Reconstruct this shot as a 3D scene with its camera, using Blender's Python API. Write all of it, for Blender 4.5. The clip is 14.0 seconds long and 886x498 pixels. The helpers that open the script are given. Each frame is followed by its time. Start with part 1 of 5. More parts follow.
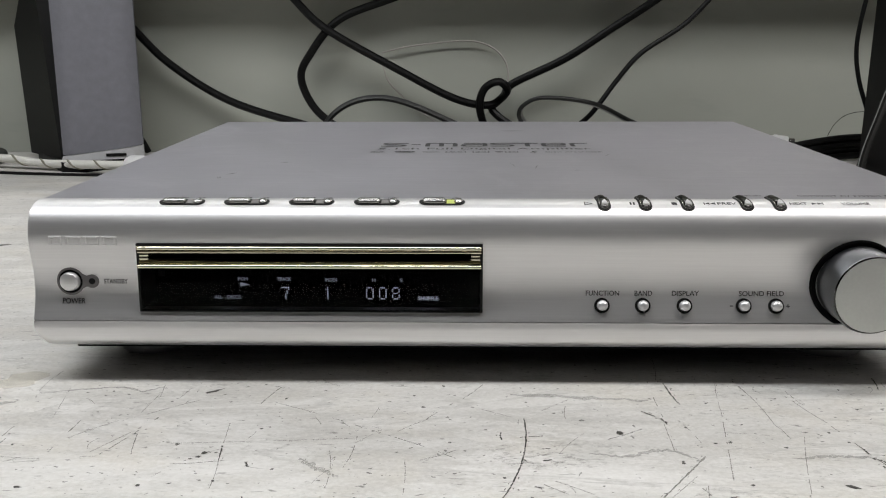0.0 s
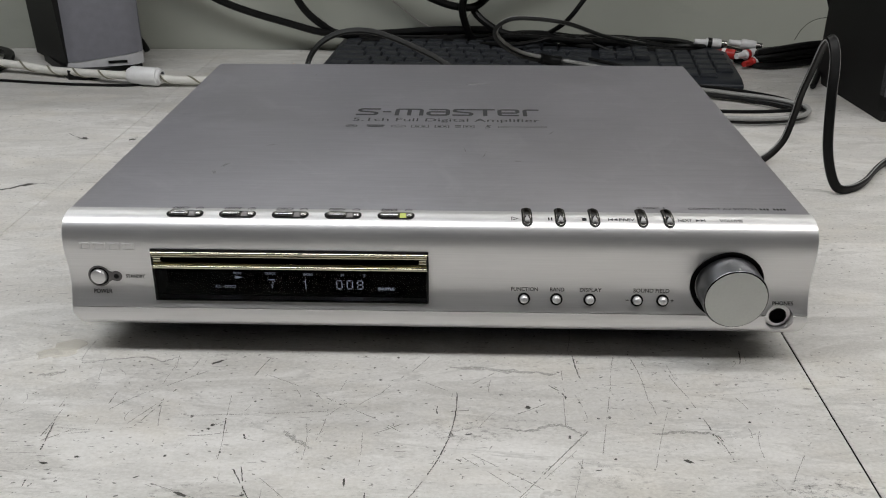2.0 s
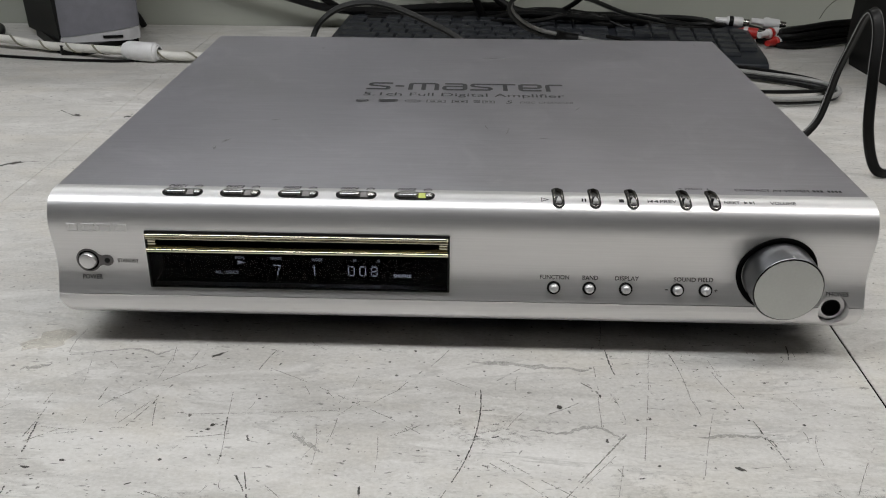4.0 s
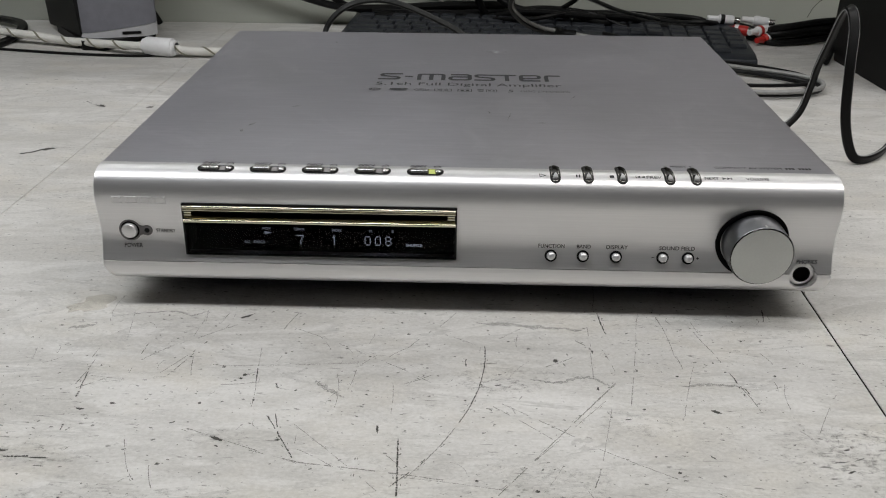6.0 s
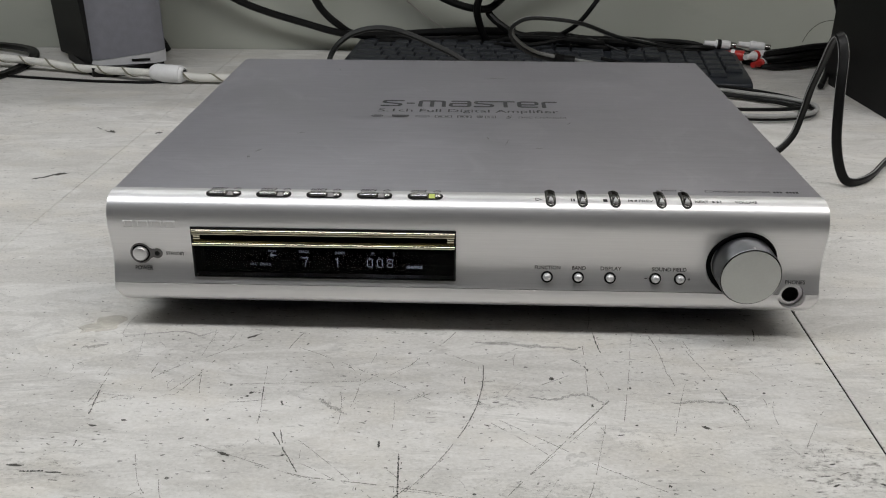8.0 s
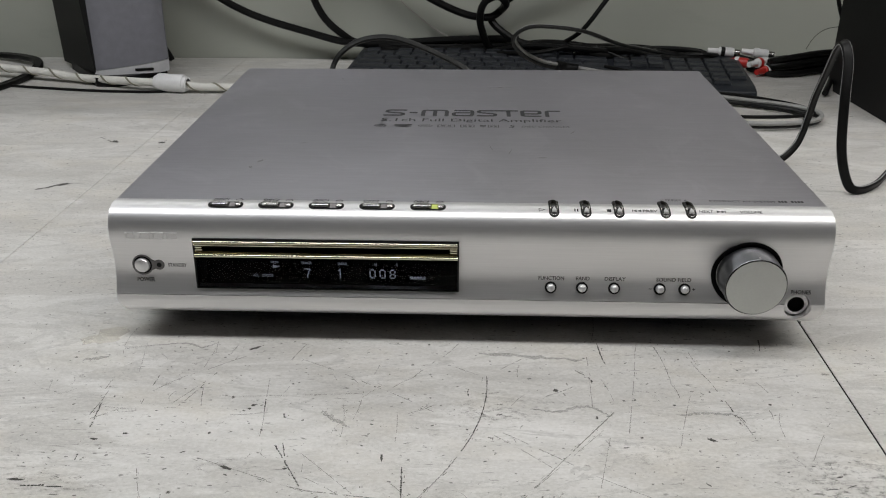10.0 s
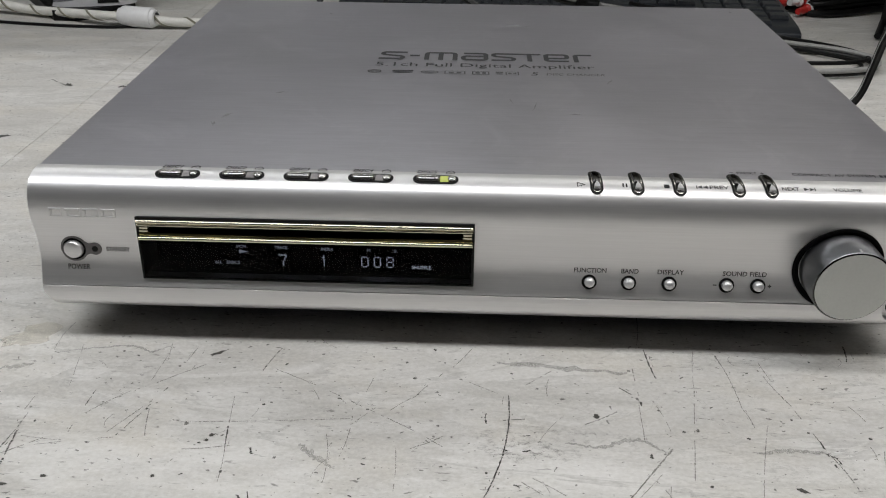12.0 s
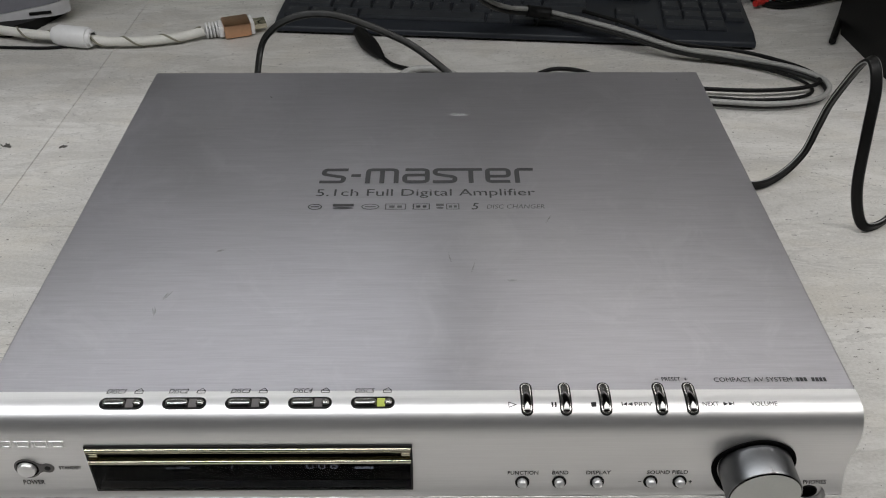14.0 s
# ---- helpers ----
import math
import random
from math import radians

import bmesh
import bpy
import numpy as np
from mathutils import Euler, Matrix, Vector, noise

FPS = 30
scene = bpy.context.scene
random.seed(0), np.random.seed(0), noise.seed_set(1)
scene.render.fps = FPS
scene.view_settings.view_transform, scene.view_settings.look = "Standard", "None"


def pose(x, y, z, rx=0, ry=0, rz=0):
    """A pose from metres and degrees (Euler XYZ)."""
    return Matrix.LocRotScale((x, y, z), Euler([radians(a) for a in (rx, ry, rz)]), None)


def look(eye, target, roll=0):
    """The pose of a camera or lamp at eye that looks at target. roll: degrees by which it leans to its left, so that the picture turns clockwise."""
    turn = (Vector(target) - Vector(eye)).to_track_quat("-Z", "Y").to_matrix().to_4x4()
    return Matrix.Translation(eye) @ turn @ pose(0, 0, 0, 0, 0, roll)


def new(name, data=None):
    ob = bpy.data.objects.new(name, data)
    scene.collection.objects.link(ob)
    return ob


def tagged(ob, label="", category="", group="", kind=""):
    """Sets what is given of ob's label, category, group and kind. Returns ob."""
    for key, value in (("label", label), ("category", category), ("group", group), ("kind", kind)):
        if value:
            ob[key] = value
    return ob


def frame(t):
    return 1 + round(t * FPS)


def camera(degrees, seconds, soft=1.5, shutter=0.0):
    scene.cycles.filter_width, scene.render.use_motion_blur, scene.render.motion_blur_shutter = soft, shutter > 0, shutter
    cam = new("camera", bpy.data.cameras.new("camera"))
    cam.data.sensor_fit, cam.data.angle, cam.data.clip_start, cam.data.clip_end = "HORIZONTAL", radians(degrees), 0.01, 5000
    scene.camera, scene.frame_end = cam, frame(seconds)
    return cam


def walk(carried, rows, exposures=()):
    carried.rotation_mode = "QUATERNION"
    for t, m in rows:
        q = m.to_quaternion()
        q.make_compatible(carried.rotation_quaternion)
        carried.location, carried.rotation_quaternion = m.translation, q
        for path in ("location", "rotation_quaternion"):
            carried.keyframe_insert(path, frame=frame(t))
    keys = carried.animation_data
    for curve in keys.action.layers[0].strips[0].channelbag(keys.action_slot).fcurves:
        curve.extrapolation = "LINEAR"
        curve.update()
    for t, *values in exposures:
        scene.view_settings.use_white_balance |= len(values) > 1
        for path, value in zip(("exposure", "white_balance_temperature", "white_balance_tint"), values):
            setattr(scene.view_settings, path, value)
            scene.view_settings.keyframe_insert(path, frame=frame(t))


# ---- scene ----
cam = camera(54.0, 14.0, soft=1.1)
PATH = [
    (0, (-0.011, -0.323, 0.137), (-0.057, 1.613, -0.363), -0.2),
    (0.5, (-0.011, -0.308, 0.136), (-0.049, 1.615, -0.41), 0.1),
    (1, (0.002, -0.34, 0.167), (-0.037, 1.545, -0.498), 0.4),
    (1.5, (0.012, -0.381, 0.23), (-0.034, 1.457, -0.556), 0.2),
    (2, (0.015, -0.37, 0.239), (-0.041, 1.424, -0.644), -0.1),
    (2.5, (0.014, -0.354, 0.232), (-0.042, 1.432, -0.665), -0.3),
    (3, (0.009, -0.339, 0.223), (-0.042, 1.444, -0.681), -0.3),
    (3.2, (0.008, -0.331, 0.221), (-0.043, 1.45, -0.686), -0.2),
    (5.3, (-0.002, -0.365, 0.222), (-0.053, 1.415, -0.689), 0.7),
    (5.5, (-0.001, -0.369, 0.219), (-0.054, 1.409, -0.697), 0.6),
    (6, (0.001, -0.381, 0.227), (-0.051, 1.4, -0.68), 0.4),
    (6.5, (0.003, -0.398, 0.232), (-0.05, 1.391, -0.66), 0.4),
    (7, (0.003, -0.398, 0.235), (-0.057, 1.398, -0.642), 0.3),
    (7.5, (0.005, -0.397, 0.234), (-0.055, 1.404, -0.634), 0.3),
    (8, (0.004, -0.394, 0.234), (-0.06, 1.409, -0.63), 0.1),
    (10.5, (0.005, -0.391, 0.235), (-0.069, 1.418, -0.614), -0.2),
    (11, (0.006, -0.389, 0.229), (-0.066, 1.419, -0.623), -0.1),
    (11.5, (0.004, -0.363, 0.214), (-0.065, 1.442, -0.645), 0.1),
    (12, (-0.006, -0.301, 0.211), (-0.063, 1.447, -0.76), 0.5),
    (12.5, (-0.001, -0.285, 0.247), (-0.047, 1.37, -0.875), 0.4),
    (13, (0.008, -0.269, 0.302), (-0.012, 1.353, -0.868), 0.6),
    (13.5, (0.012, -0.242, 0.325), (0.007, 1.333, -0.908), 0.2),
    (14, (0.008, -0.228, 0.338), (0.016, 1.335, -0.91), 0.0),
]
walk(cam, [(t, look(eye, target, roll)) for t, eye, target, roll in PATH],
     [(0, 0.36), (0.5, 0.15), (1.5, 0.05), (3, 0.04), (5.5, 0.01), (7.5, 0.02), (11.5, 0.02), (12, 0.02), (13, -0.1), (13.5, -0.19), (14, -0.14)])

# ---- world, lamps, exposure ----
scene.view_settings.exposure = 0.0
world = bpy.data.worlds.new("world")
scene.world = world
world.use_nodes = True
world.node_tree.nodes["Background"].inputs[0].default_value = (0.8, 0.86, 1.0, 1)
world.node_tree.nodes["Background"].inputs[1].default_value = 0.0

# lamps out of view; the wall-side second pair is added to brighten the lid
FITTINGS = [(-0.530, -0.09, 0.95, 1.12, 0.16, 5.7, (0.96, 0.975, 1.0)), (0.655, -0.09, 0.95, 1.12, 0.16, 5.3, (1.0, 0.975, 0.955)),
            (-0.665, 0.600, 0.66, 1.38, 0.05, 1.28, (0.96, 0.965, 1.0)), (0.775, 0.600, 0.66, 1.38, 0.05, 1.20, (1.0, 0.975, 0.97))]
for lx, ly, lz, length, width, power, tint in FITTINGS:
    ld = bpy.data.lights.new("added_light", "AREA")
    ld.shape, ld.size, ld.size_y, ld.energy, ld.color = "RECTANGLE", length, width, power, tint
    new("added_light", ld).matrix_basis = pose(lx, ly, lz)


# ---- materials ----
def material(name, color, rough=0.5, metal=0.0, aniso=0.0, spec=0.5, emit=None, strength=0.0, coat=0.0):
    m = bpy.data.materials.new(name)
    m.use_nodes = True
    b = m.node_tree.nodes["Principled BSDF"]
    b.inputs["Base Color"].default_value = (*color, 1)
    b.inputs["Roughness"].default_value = rough
    b.inputs["Metallic"].default_value = metal
    b.inputs["Specular IOR Level"].default_value = spec
    b.inputs["Coat Weight"].default_value = coat
    if aniso:
        b.inputs["Anisotropic"].default_value = aniso
        t = m.node_tree.nodes.new("ShaderNodeTangent")
        t.direction_type, t.axis = "RADIAL", "X"
        m.node_tree.links.new(t.outputs[0], b.inputs["Tangent"])
    if emit:
        b.inputs["Emission Color"].default_value = (*emit, 1)
        b.inputs["Emission Strength"].default_value = strength
    return m


class Graph:
    """Short hand for wiring a material's nodes."""

    def __init__(self, m):
        self.tree = m.node_tree
        self.out = m.node_tree.nodes["Principled BSDF"]
        self.coord = self.node("ShaderNodeTexCoord").outputs["Object"]

    def node(self, kind, **props):
        n = self.tree.nodes.new(kind)
        for k, v in props.items():
            setattr(n, k, v)
        return n

    def link(self, a, b):
        self.tree.links.new(a, b)

    def mapped(self, scale, turn=0.0, shift=(0, 0, 0)):
        n = self.node("ShaderNodeMapping")
        n.inputs["Scale"].default_value = scale
        n.inputs["Location"].default_value = shift
        n.inputs["Rotation"].default_value = (0, 0, turn)
        self.link(self.coord, n.inputs["Vector"])
        return n.outputs[0]

    def noise(self, vector, scale=1.0, detail=4.0, rough=0.55, distort=0.0):
        n = self.node("ShaderNodeTexNoise")
        n.inputs["Scale"].default_value = scale
        n.inputs["Detail"].default_value = detail
        n.inputs["Roughness"].default_value = rough
        n.inputs["Distortion"].default_value = distort
        self.link(vector, n.inputs["Vector"])
        return n.outputs["Fac"]

    def ramp(self, fac, stops):
        n = self.node("ShaderNodeValToRGB")
        r = n.color_ramp
        while len(r.elements) < len(stops):
            r.elements.new(0.5)
        for e, (p, c) in zip(r.elements, stops):
            e.position = p
            e.color = (c, c, c, 1) if isinstance(c, (int, float)) else (*c, 1)
        self.link(fac, n.inputs[0])
        return n.outputs[0]

    def mix(self, fac, a, b, blend="MIX"):
        n = self.node("ShaderNodeMix", data_type="RGBA", blend_type=blend)
        for v, i in ((fac, 0), (a, 6), (b, 7)):
            if isinstance(v, (int, float)):
                n.inputs[i].default_value = v
            elif isinstance(v, tuple):
                n.inputs[i].default_value = (*v, 1)
            else:
                self.link(v, n.inputs[i])
        return n.outputs[2]

    def math(self, op, a, b=0.0):
        n = self.node("ShaderNodeMath", operation=op)
        for v, i in ((a, 0), (b, 1)):
            if isinstance(v, (int, float)):
                n.inputs[i].default_value = v
            else:
                self.link(v, n.inputs[i])
        return n.outputs[0]

    def bump(self, height, strength, distance):
        n = self.node("ShaderNodeBump")
        n.inputs["Strength"].default_value = strength
        n.inputs["Distance"].default_value = distance
        self.link(height, n.inputs["Height"])
        self.link(n.outputs[0], self.out.inputs["Normal"])


def grainy(m, color, scale, amount, bump=0.0, distance=0.0005, rough=None):
    """Fine mottling at two sizes, with relief."""
    g = Graph(m)
    small = g.noise(g.mapped((scale,) * 3), detail=3)
    large = g.noise(g.mapped((scale / 12,) * 3), detail=2)
    v = g.math("ADD", g.math("MULTIPLY", small, 0.6), g.math("MULTIPLY", large, 0.6))
    dark = tuple(c * (1 - amount) for c in color)
    light = tuple(min(1, c * (1 + amount)) for c in color)
    g.link(g.ramp(v, ((0.35, dark), (0.85, light))), g.out.inputs["Base Color"])
    if bump:
        g.bump(small, bump, distance)
    if rough:
        g.link(g.ramp(large, ((0.3, rough[0]), (0.7, rough[1]))), g.out.inputs["Roughness"])
    return m


# brushed lid: fine streaks along x, faint handling marks
brushed = material("brushed_aluminium", (0.62, 0.62, 0.64), 0.42, 1.0, aniso=0.60)
g = Graph(brushed)
fine = g.noise(g.mapped((40, 1500, 60)), detail=5, rough=0.7)
wide = g.noise(g.mapped((26, 260, 30)), detail=5, rough=0.65)
smudge = g.noise(g.mapped((16, 20, 16)), detail=5, rough=0.65, distort=0.4)
streak = g.math("ADD", g.math("MULTIPLY", fine, 0.6), g.math("MULTIPLY", wide, 0.4))
tone = g.ramp(streak, ((0.34, (0.450, 0.441, 0.480)), (0.5, (0.497, 0.487, 0.528)), (0.66, (0.545, 0.535, 0.576))))
touch = g.noise(g.mapped((34, 26, 20), 0.3), detail=6, rough=0.7, distort=0.8)
tone = g.mix(g.ramp(touch, ((0.52, 0.0), (0.75, 0.34))), tone, (0.68, 0.667, 0.70))
tone = g.mix(g.ramp(smudge, ((0.30, 0.14), (0.48, 0.0))), tone, (0.46, 0.452, 0.47))
g.link(tone, g.out.inputs["Base Color"])
rr = g.math("ADD", g.math("MULTIPLY", streak, 0.06), g.math("MULTIPLY", smudge, 0.10))
g.link(g.math("ADD", rr, 0.266), g.out.inputs["Roughness"])
g.bump(fine, 0.03, 0.0002)

# satin front: metallic silver lacquer with a very fine horizontal grain
satin = material("satin_silver", (0.74, 0.73, 0.73), 0.45, 0.90, aniso=0.1)
g = Graph(satin)
fine = g.noise(g.mapped((25, 1500, 1500)), detail=4, rough=0.7)
cloud = g.noise(g.mapped((22, 22, 22)), detail=4)
g.link(g.ramp(fine, ((0.25, (0.77, 0.762, 0.765)), (0.75, (0.84, 0.832, 0.835)))), g.out.inputs["Base Color"])
g.link(g.math("ADD", g.math("MULTIPLY", cloud, 0.07), 0.365), g.out.inputs["Roughness"])
g.bump(fine, 0.05, 0.0001)

chassis = grainy(material("painted_steel", (0.30, 0.30, 0.31), 0.5, 0.6), (0.30, 0.30, 0.31), 400, 0.15)
knob_side = grainy(material("anodised_side", (0.21, 0.215, 0.225), 0.34, 1.0), (0.21, 0.215, 0.225), 600, 0.06)
knob_face = grainy(material("anodised_face", (0.60, 0.61, 0.59), 0.5, 0.85), (0.60, 0.61, 0.59), 900, 0.05)
chrome = material("chrome", (0.36, 0.352, 0.34), 0.20, 1.0)
dark_chrome = material("smoked_chrome", (0.06, 0.058, 0.058), 0.12, 1.0)
gold = material("champagne_gold", (0.76, 0.71, 0.56), 0.14, 1.0)
gold_dark = material("bronze_edge", (0.32, 0.27, 0.13), 0.22, 1.0)
pane_tint = material("smoked_display_glass", (0.004, 0.004, 0.006), 0.04)
g = Graph(pane_tint)
clear = g.node("ShaderNodeBsdfTransparent")
clear.inputs[0].default_value = (0.42, 0.42, 0.45, 1)
gloss = g.node("ShaderNodeBsdfGlossy")
gloss.inputs["Roughness"].default_value = 0.04
edge_gloss = g.node("ShaderNodeFresnel")
edge_gloss.inputs["IOR"].default_value = 1.14
blend = g.node("ShaderNodeMixShader")
g.link(edge_gloss.outputs[0], blend.inputs[0])
g.link(clear.outputs[0], blend.inputs[1])
g.link(gloss.outputs[0], blend.inputs[2])
g.link(blend.outputs[0], pane_tint.node_tree.nodes["Material Output"].inputs["Surface"])
black_matt = grainy(material("black_plastic", (0.012, 0.012, 0.012), 0.5, spec=0.2), (0.006, 0.006, 0.006), 700, 0.3)
# near-black for openings and rings, and for shade put under the amplifier
void_black = material("near_black", (0.003, 0.003, 0.003), 0.9, spec=0.05)
window_grey = material("smoked_window", (0.16, 0.15, 0.15), 0.25)
lit_green = material("lit_green_window", (0.30, 0.34, 0.07), 0.3, emit=(0.50, 0.58, 0.13), strength=0.38)
ink = material("grey_ink", (0.02, 0.02, 0.022), 0.55, spec=0.2)
ink_pale = material("worn_ink", (0.05, 0.05, 0.054), 0.5, spec=0.2)
ink_lid = material("lid_ink", (0.045, 0.045, 0.048), 0.45, 0.2)
ink_faint = material("faint_lid_ink", (0.13, 0.13, 0.134), 0.45, 0.4)
glow = material("display_segments", (0.45, 0.45, 0.45), 0.5, emit=(0.85, 0.93, 1.0), strength=1.6)
glow_dim = material("display_captions", (0.35, 0.35, 0.35), 0.5, emit=(0.80, 0.88, 0.95), strength=0.75)
for m in (glow, glow_dim):
    m.cycles.emission_sampling = "NONE"
sensor_grey = material("sensor_window", (0.05, 0.05, 0.055), 0.3)
white_metal = material("bright_key_tip", (0.66, 0.66, 0.66), 0.36, 0.6)
foot_grey = grainy(material("grey_foot_plastic", (0.34, 0.34, 0.34), 0.5), (0.34, 0.34, 0.34), 500, 0.1)
scuff_white = material("scuffed_metal", (0.86, 0.86, 0.86), 0.55, 0.7)
scuff_white.node_tree.nodes["Principled BSDF"].inputs["Alpha"].default_value = 0.35

cable_black = grainy(material("black_pvc", (0.005, 0.005, 0.005), 0.42, spec=0.22), (0.005, 0.005, 0.005), 300, 0.35)
cable_dark = grainy(material("dark_grey_pvc", (0.012, 0.0125, 0.012), 0.38, spec=0.3), (0.012, 0.0125, 0.012), 300, 0.25)
cable_grey = grainy(material("grey_pvc", (0.30, 0.30, 0.29), 0.4), (0.30, 0.30, 0.29), 300, 0.2)
cable_white = grainy(material("white_braid", (0.74, 0.73, 0.68), 0.55), (0.74, 0.73, 0.68), 900, 0.12, 0.4, 0.0004)
braid_gold = material("gold_thread", (0.26, 0.25, 0.19), 0.5, 0.3)
stripe_white = material("white_stripe", (0.34, 0.34, 0.34), 0.45)
white_plastic = grainy(material("white_plastic", (0.78, 0.78, 0.78), 0.35), (0.78, 0.78, 0.78), 250, 0.06)
red_plastic = material("red_plastic", (0.50, 0.03, 0.025), 0.35)
copper = grainy(material("copper_shell", (0.70, 0.42, 0.26), 0.30, 1.0), (0.70, 0.42, 0.26), 300, 0.1)
wire_pink = material("thin_pink_wire", (0.40, 0.375, 0.345), 0.6)
keycap = grainy(material("grey_keycap", (0.026, 0.029, 0.034), 0.45, spec=0.25), (0.026, 0.029, 0.034), 500, 0.3, 0.15, 0.0003)
key_body = grainy(material("keyboard_shell", (0.020, 0.023, 0.029), 0.4, spec=0.3), (0.020, 0.023, 0.029), 400, 0.25, 0.1, 0.0003)
key_print = material("key_print", (0.07, 0.073, 0.08), 0.5)
grille = grainy(material("grey_grille_cloth", (0.17, 0.17, 0.192), 0.75), (0.17, 0.17, 0.192), 1500, 0.12, 0.2, 0.0003)
grille_dark = grainy(material("charcoal_grille", (0.10, 0.10, 0.105), 0.7), (0.10, 0.10, 0.105), 1300, 0.22, 0.5, 0.0006)
speaker_black = grainy(material("black_speaker_shell", (0.007, 0.007, 0.007), 0.5, spec=0.2), (0.007, 0.007, 0.007), 500, 0.25, 0.2, 0.0003)
speaker_trim = grainy(material("light_grey_trim", (0.46, 0.46, 0.47), 0.45), (0.46, 0.46, 0.47), 300, 0.08)

wall_paint = material("pale_green_wall", (0.46, 0.48, 0.42), 0.6)
g = Graph(wall_paint)
patch = g.noise(g.mapped((3.5, 3.5, 5)), detail=5, distort=0.5)
pit = g.noise(g.mapped((220, 220, 220)), detail=3)
smear = g.noise(g.mapped((9, 9, 30)), detail=4)
col = g.ramp(patch, ((0.3, (0.385, 0.398, 0.346)), (0.7, (0.445, 0.459, 0.406))))
g.link(g.mix(g.ramp(smear, ((0.60, 0.0), (0.75, 0.35))), col, (0.27, 0.28, 0.24)), g.out.inputs["Base Color"])
g.bump(pit, 0.12, 0.0008)
ledge_paint = grainy(material("brown_grey_panel", (0.13, 0.115, 0.09), 0.5), (0.13, 0.115, 0.09), 60, 0.12)
plain_wall = grainy(material("room_wall", (0.10, 0.10, 0.095), 0.7), (0.10, 0.10, 0.095), 25, 0.06)
ceiling_tile = grainy(material("ceiling_tile", (0.22, 0.22, 0.215), 0.8), (0.22, 0.22, 0.215), 80, 0.08)
floor_mat = grainy(material("floor_vinyl", (0.08, 0.075, 0.07), 0.5), (0.08, 0.075, 0.07), 40, 0.15)
lamp_white = material("lamp_diffuser", (0.8, 0.8, 0.8), 0.5, emit=(1, 1, 0.97), strength=1.5)

# bench laminate: pale travertine print, streaks along x, dirt flecks and scuffs
laminate = material("worn_laminate", (0.60, 0.59, 0.57), 0.42)
g = Graph(laminate)
vein = g.noise(g.mapped((13, 40, 10)), detail=10, rough=0.68, distort=1.3)
hair = g.noise(g.mapped((110, 380, 10)), detail=7, rough=0.74, distort=0.9)
band = g.noise(g.mapped((6, 22, 5), shift=(2, 5, 0)), detail=9, rough=0.62, distort=1.2)
cloud = g.noise(g.mapped((6, 10, 5), shift=(3, 1, 0)), detail=4)
grain = g.noise(g.mapped((500, 700, 100)), detail=3, rough=0.7)
base = g.ramp(vein, ((0.30, (0.46, 0.45, 0.425)), (0.42, (0.56, 0.548, 0.522)), (0.55, (0.62, 0.608, 0.582)), (0.72, (0.675, 0.664, 0.642))))
base = g.mix(g.ramp(hair, ((0.52, 0.0), (0.70, 0.34))), base, (0.42, 0.412, 0.392))
base = g.mix(g.ramp(hair, ((0.32, 0.35), (0.44, 0.0))), base, (0.72, 0.715, 0.705))
base = g.mix(g.ramp(cloud, ((0.45, 0.0), (0.70, 0.45))), base, (0.49, 0.475, 0.44))
wash = g.noise(g.mapped((9, 30, 5), shift=(1, 8, 0)), detail=6, rough=0.6, distort=1.0)
base = g.mix(g.ramp(wash, ((0.52, 0.0), (0.57, 0.42))), base, (0.43, 0.415, 0.385))
edge = g.ramp(band, ((0.46, 0.0), (0.492, 0.5), (0.50, 0.65), (0.506, 0.0)))
base = g.mix(g.math("MULTIPLY", edge, g.ramp(vein, ((0.35, 0.1), (0.6, 1.0)))), base, (0.40, 0.39, 0.37))
edge2 = g.ramp(vein, ((0.490, 0.0), (0.500, 0.6), (0.508, 0.0)))
base = g.mix(g.math("MULTIPLY", edge2, g.ramp(cloud, ((0.42, 0.0), (0.58, 1.0)))), base, (0.36, 0.35, 0.33))
tan = g.noise(g.mapped((14, 24, 5), shift=(4, 3, 0)), detail=5, rough=0.6)
base = g.mix(g.ramp(tan, ((0.50, 0.0), (0.66, 0.35))), base, (0.60, 0.56, 0.485))
dirt_zone = g.noise(g.mapped((11, 15, 5), shift=(7, 2, 0)), detail=3)
for turn, sx, sy, lo, shift in ((0.05, 110, 300, 0.655, 0), (0.6, 70, 620, 0.668, 5), (-0.9, 70, 620, 0.668, 9), (1.35, 60, 520, 0.672, 13), (0.15, 260, 420, 0.65, 21), (-0.4, 45, 900, 0.675, 27)):
    fleck = g.noise(g.mapped((sx, sy, 20), turn, (shift, shift * 0.7, 0)), detail=3, rough=0.6)
    mask = g.ramp(fleck, ((lo + 0.008, 0.0), (lo + 0.06, 0.75)))
    mask = g.math("MULTIPLY", mask, g.ramp(dirt_zone, ((0.36, 0.10), (0.60, 1.0))))
    base = g.mix(mask, base, (0.09, 0.086, 0.075))
speck = g.noise(g.mapped((330, 420, 100)), detail=2)
base = g.mix(g.ramp(speck, ((0.69, 0.0), (0.72, 0.8))), base, (0.07, 0.067, 0.058))
base = g.mix(0.34, base, g.ramp(grain, ((0.3, 0.32), (0.7, 0.68))), "OVERLAY")
g.link(base, g.out.inputs["Base Color"])
g.link(g.ramp(cloud, ((0.3, 0.40), (0.7, 0.55))), g.out.inputs["Roughness"])
g.bump(g.math("ADD", hair, g.math("MULTIPLY", speck, 0.4)), 0.12, 0.0003)
scratch_ink = material("scratch_dirt", (0.10, 0.095, 0.08), 0.7)
scratch_dark = material("scorched_dirt", (0.055, 0.052, 0.045), 0.6)
scratch_pale = material("faint_scratch", (0.27, 0.26, 0.235), 0.6)
vein_grey = material("printed_vein", (0.40, 0.39, 0.365), 0.45)
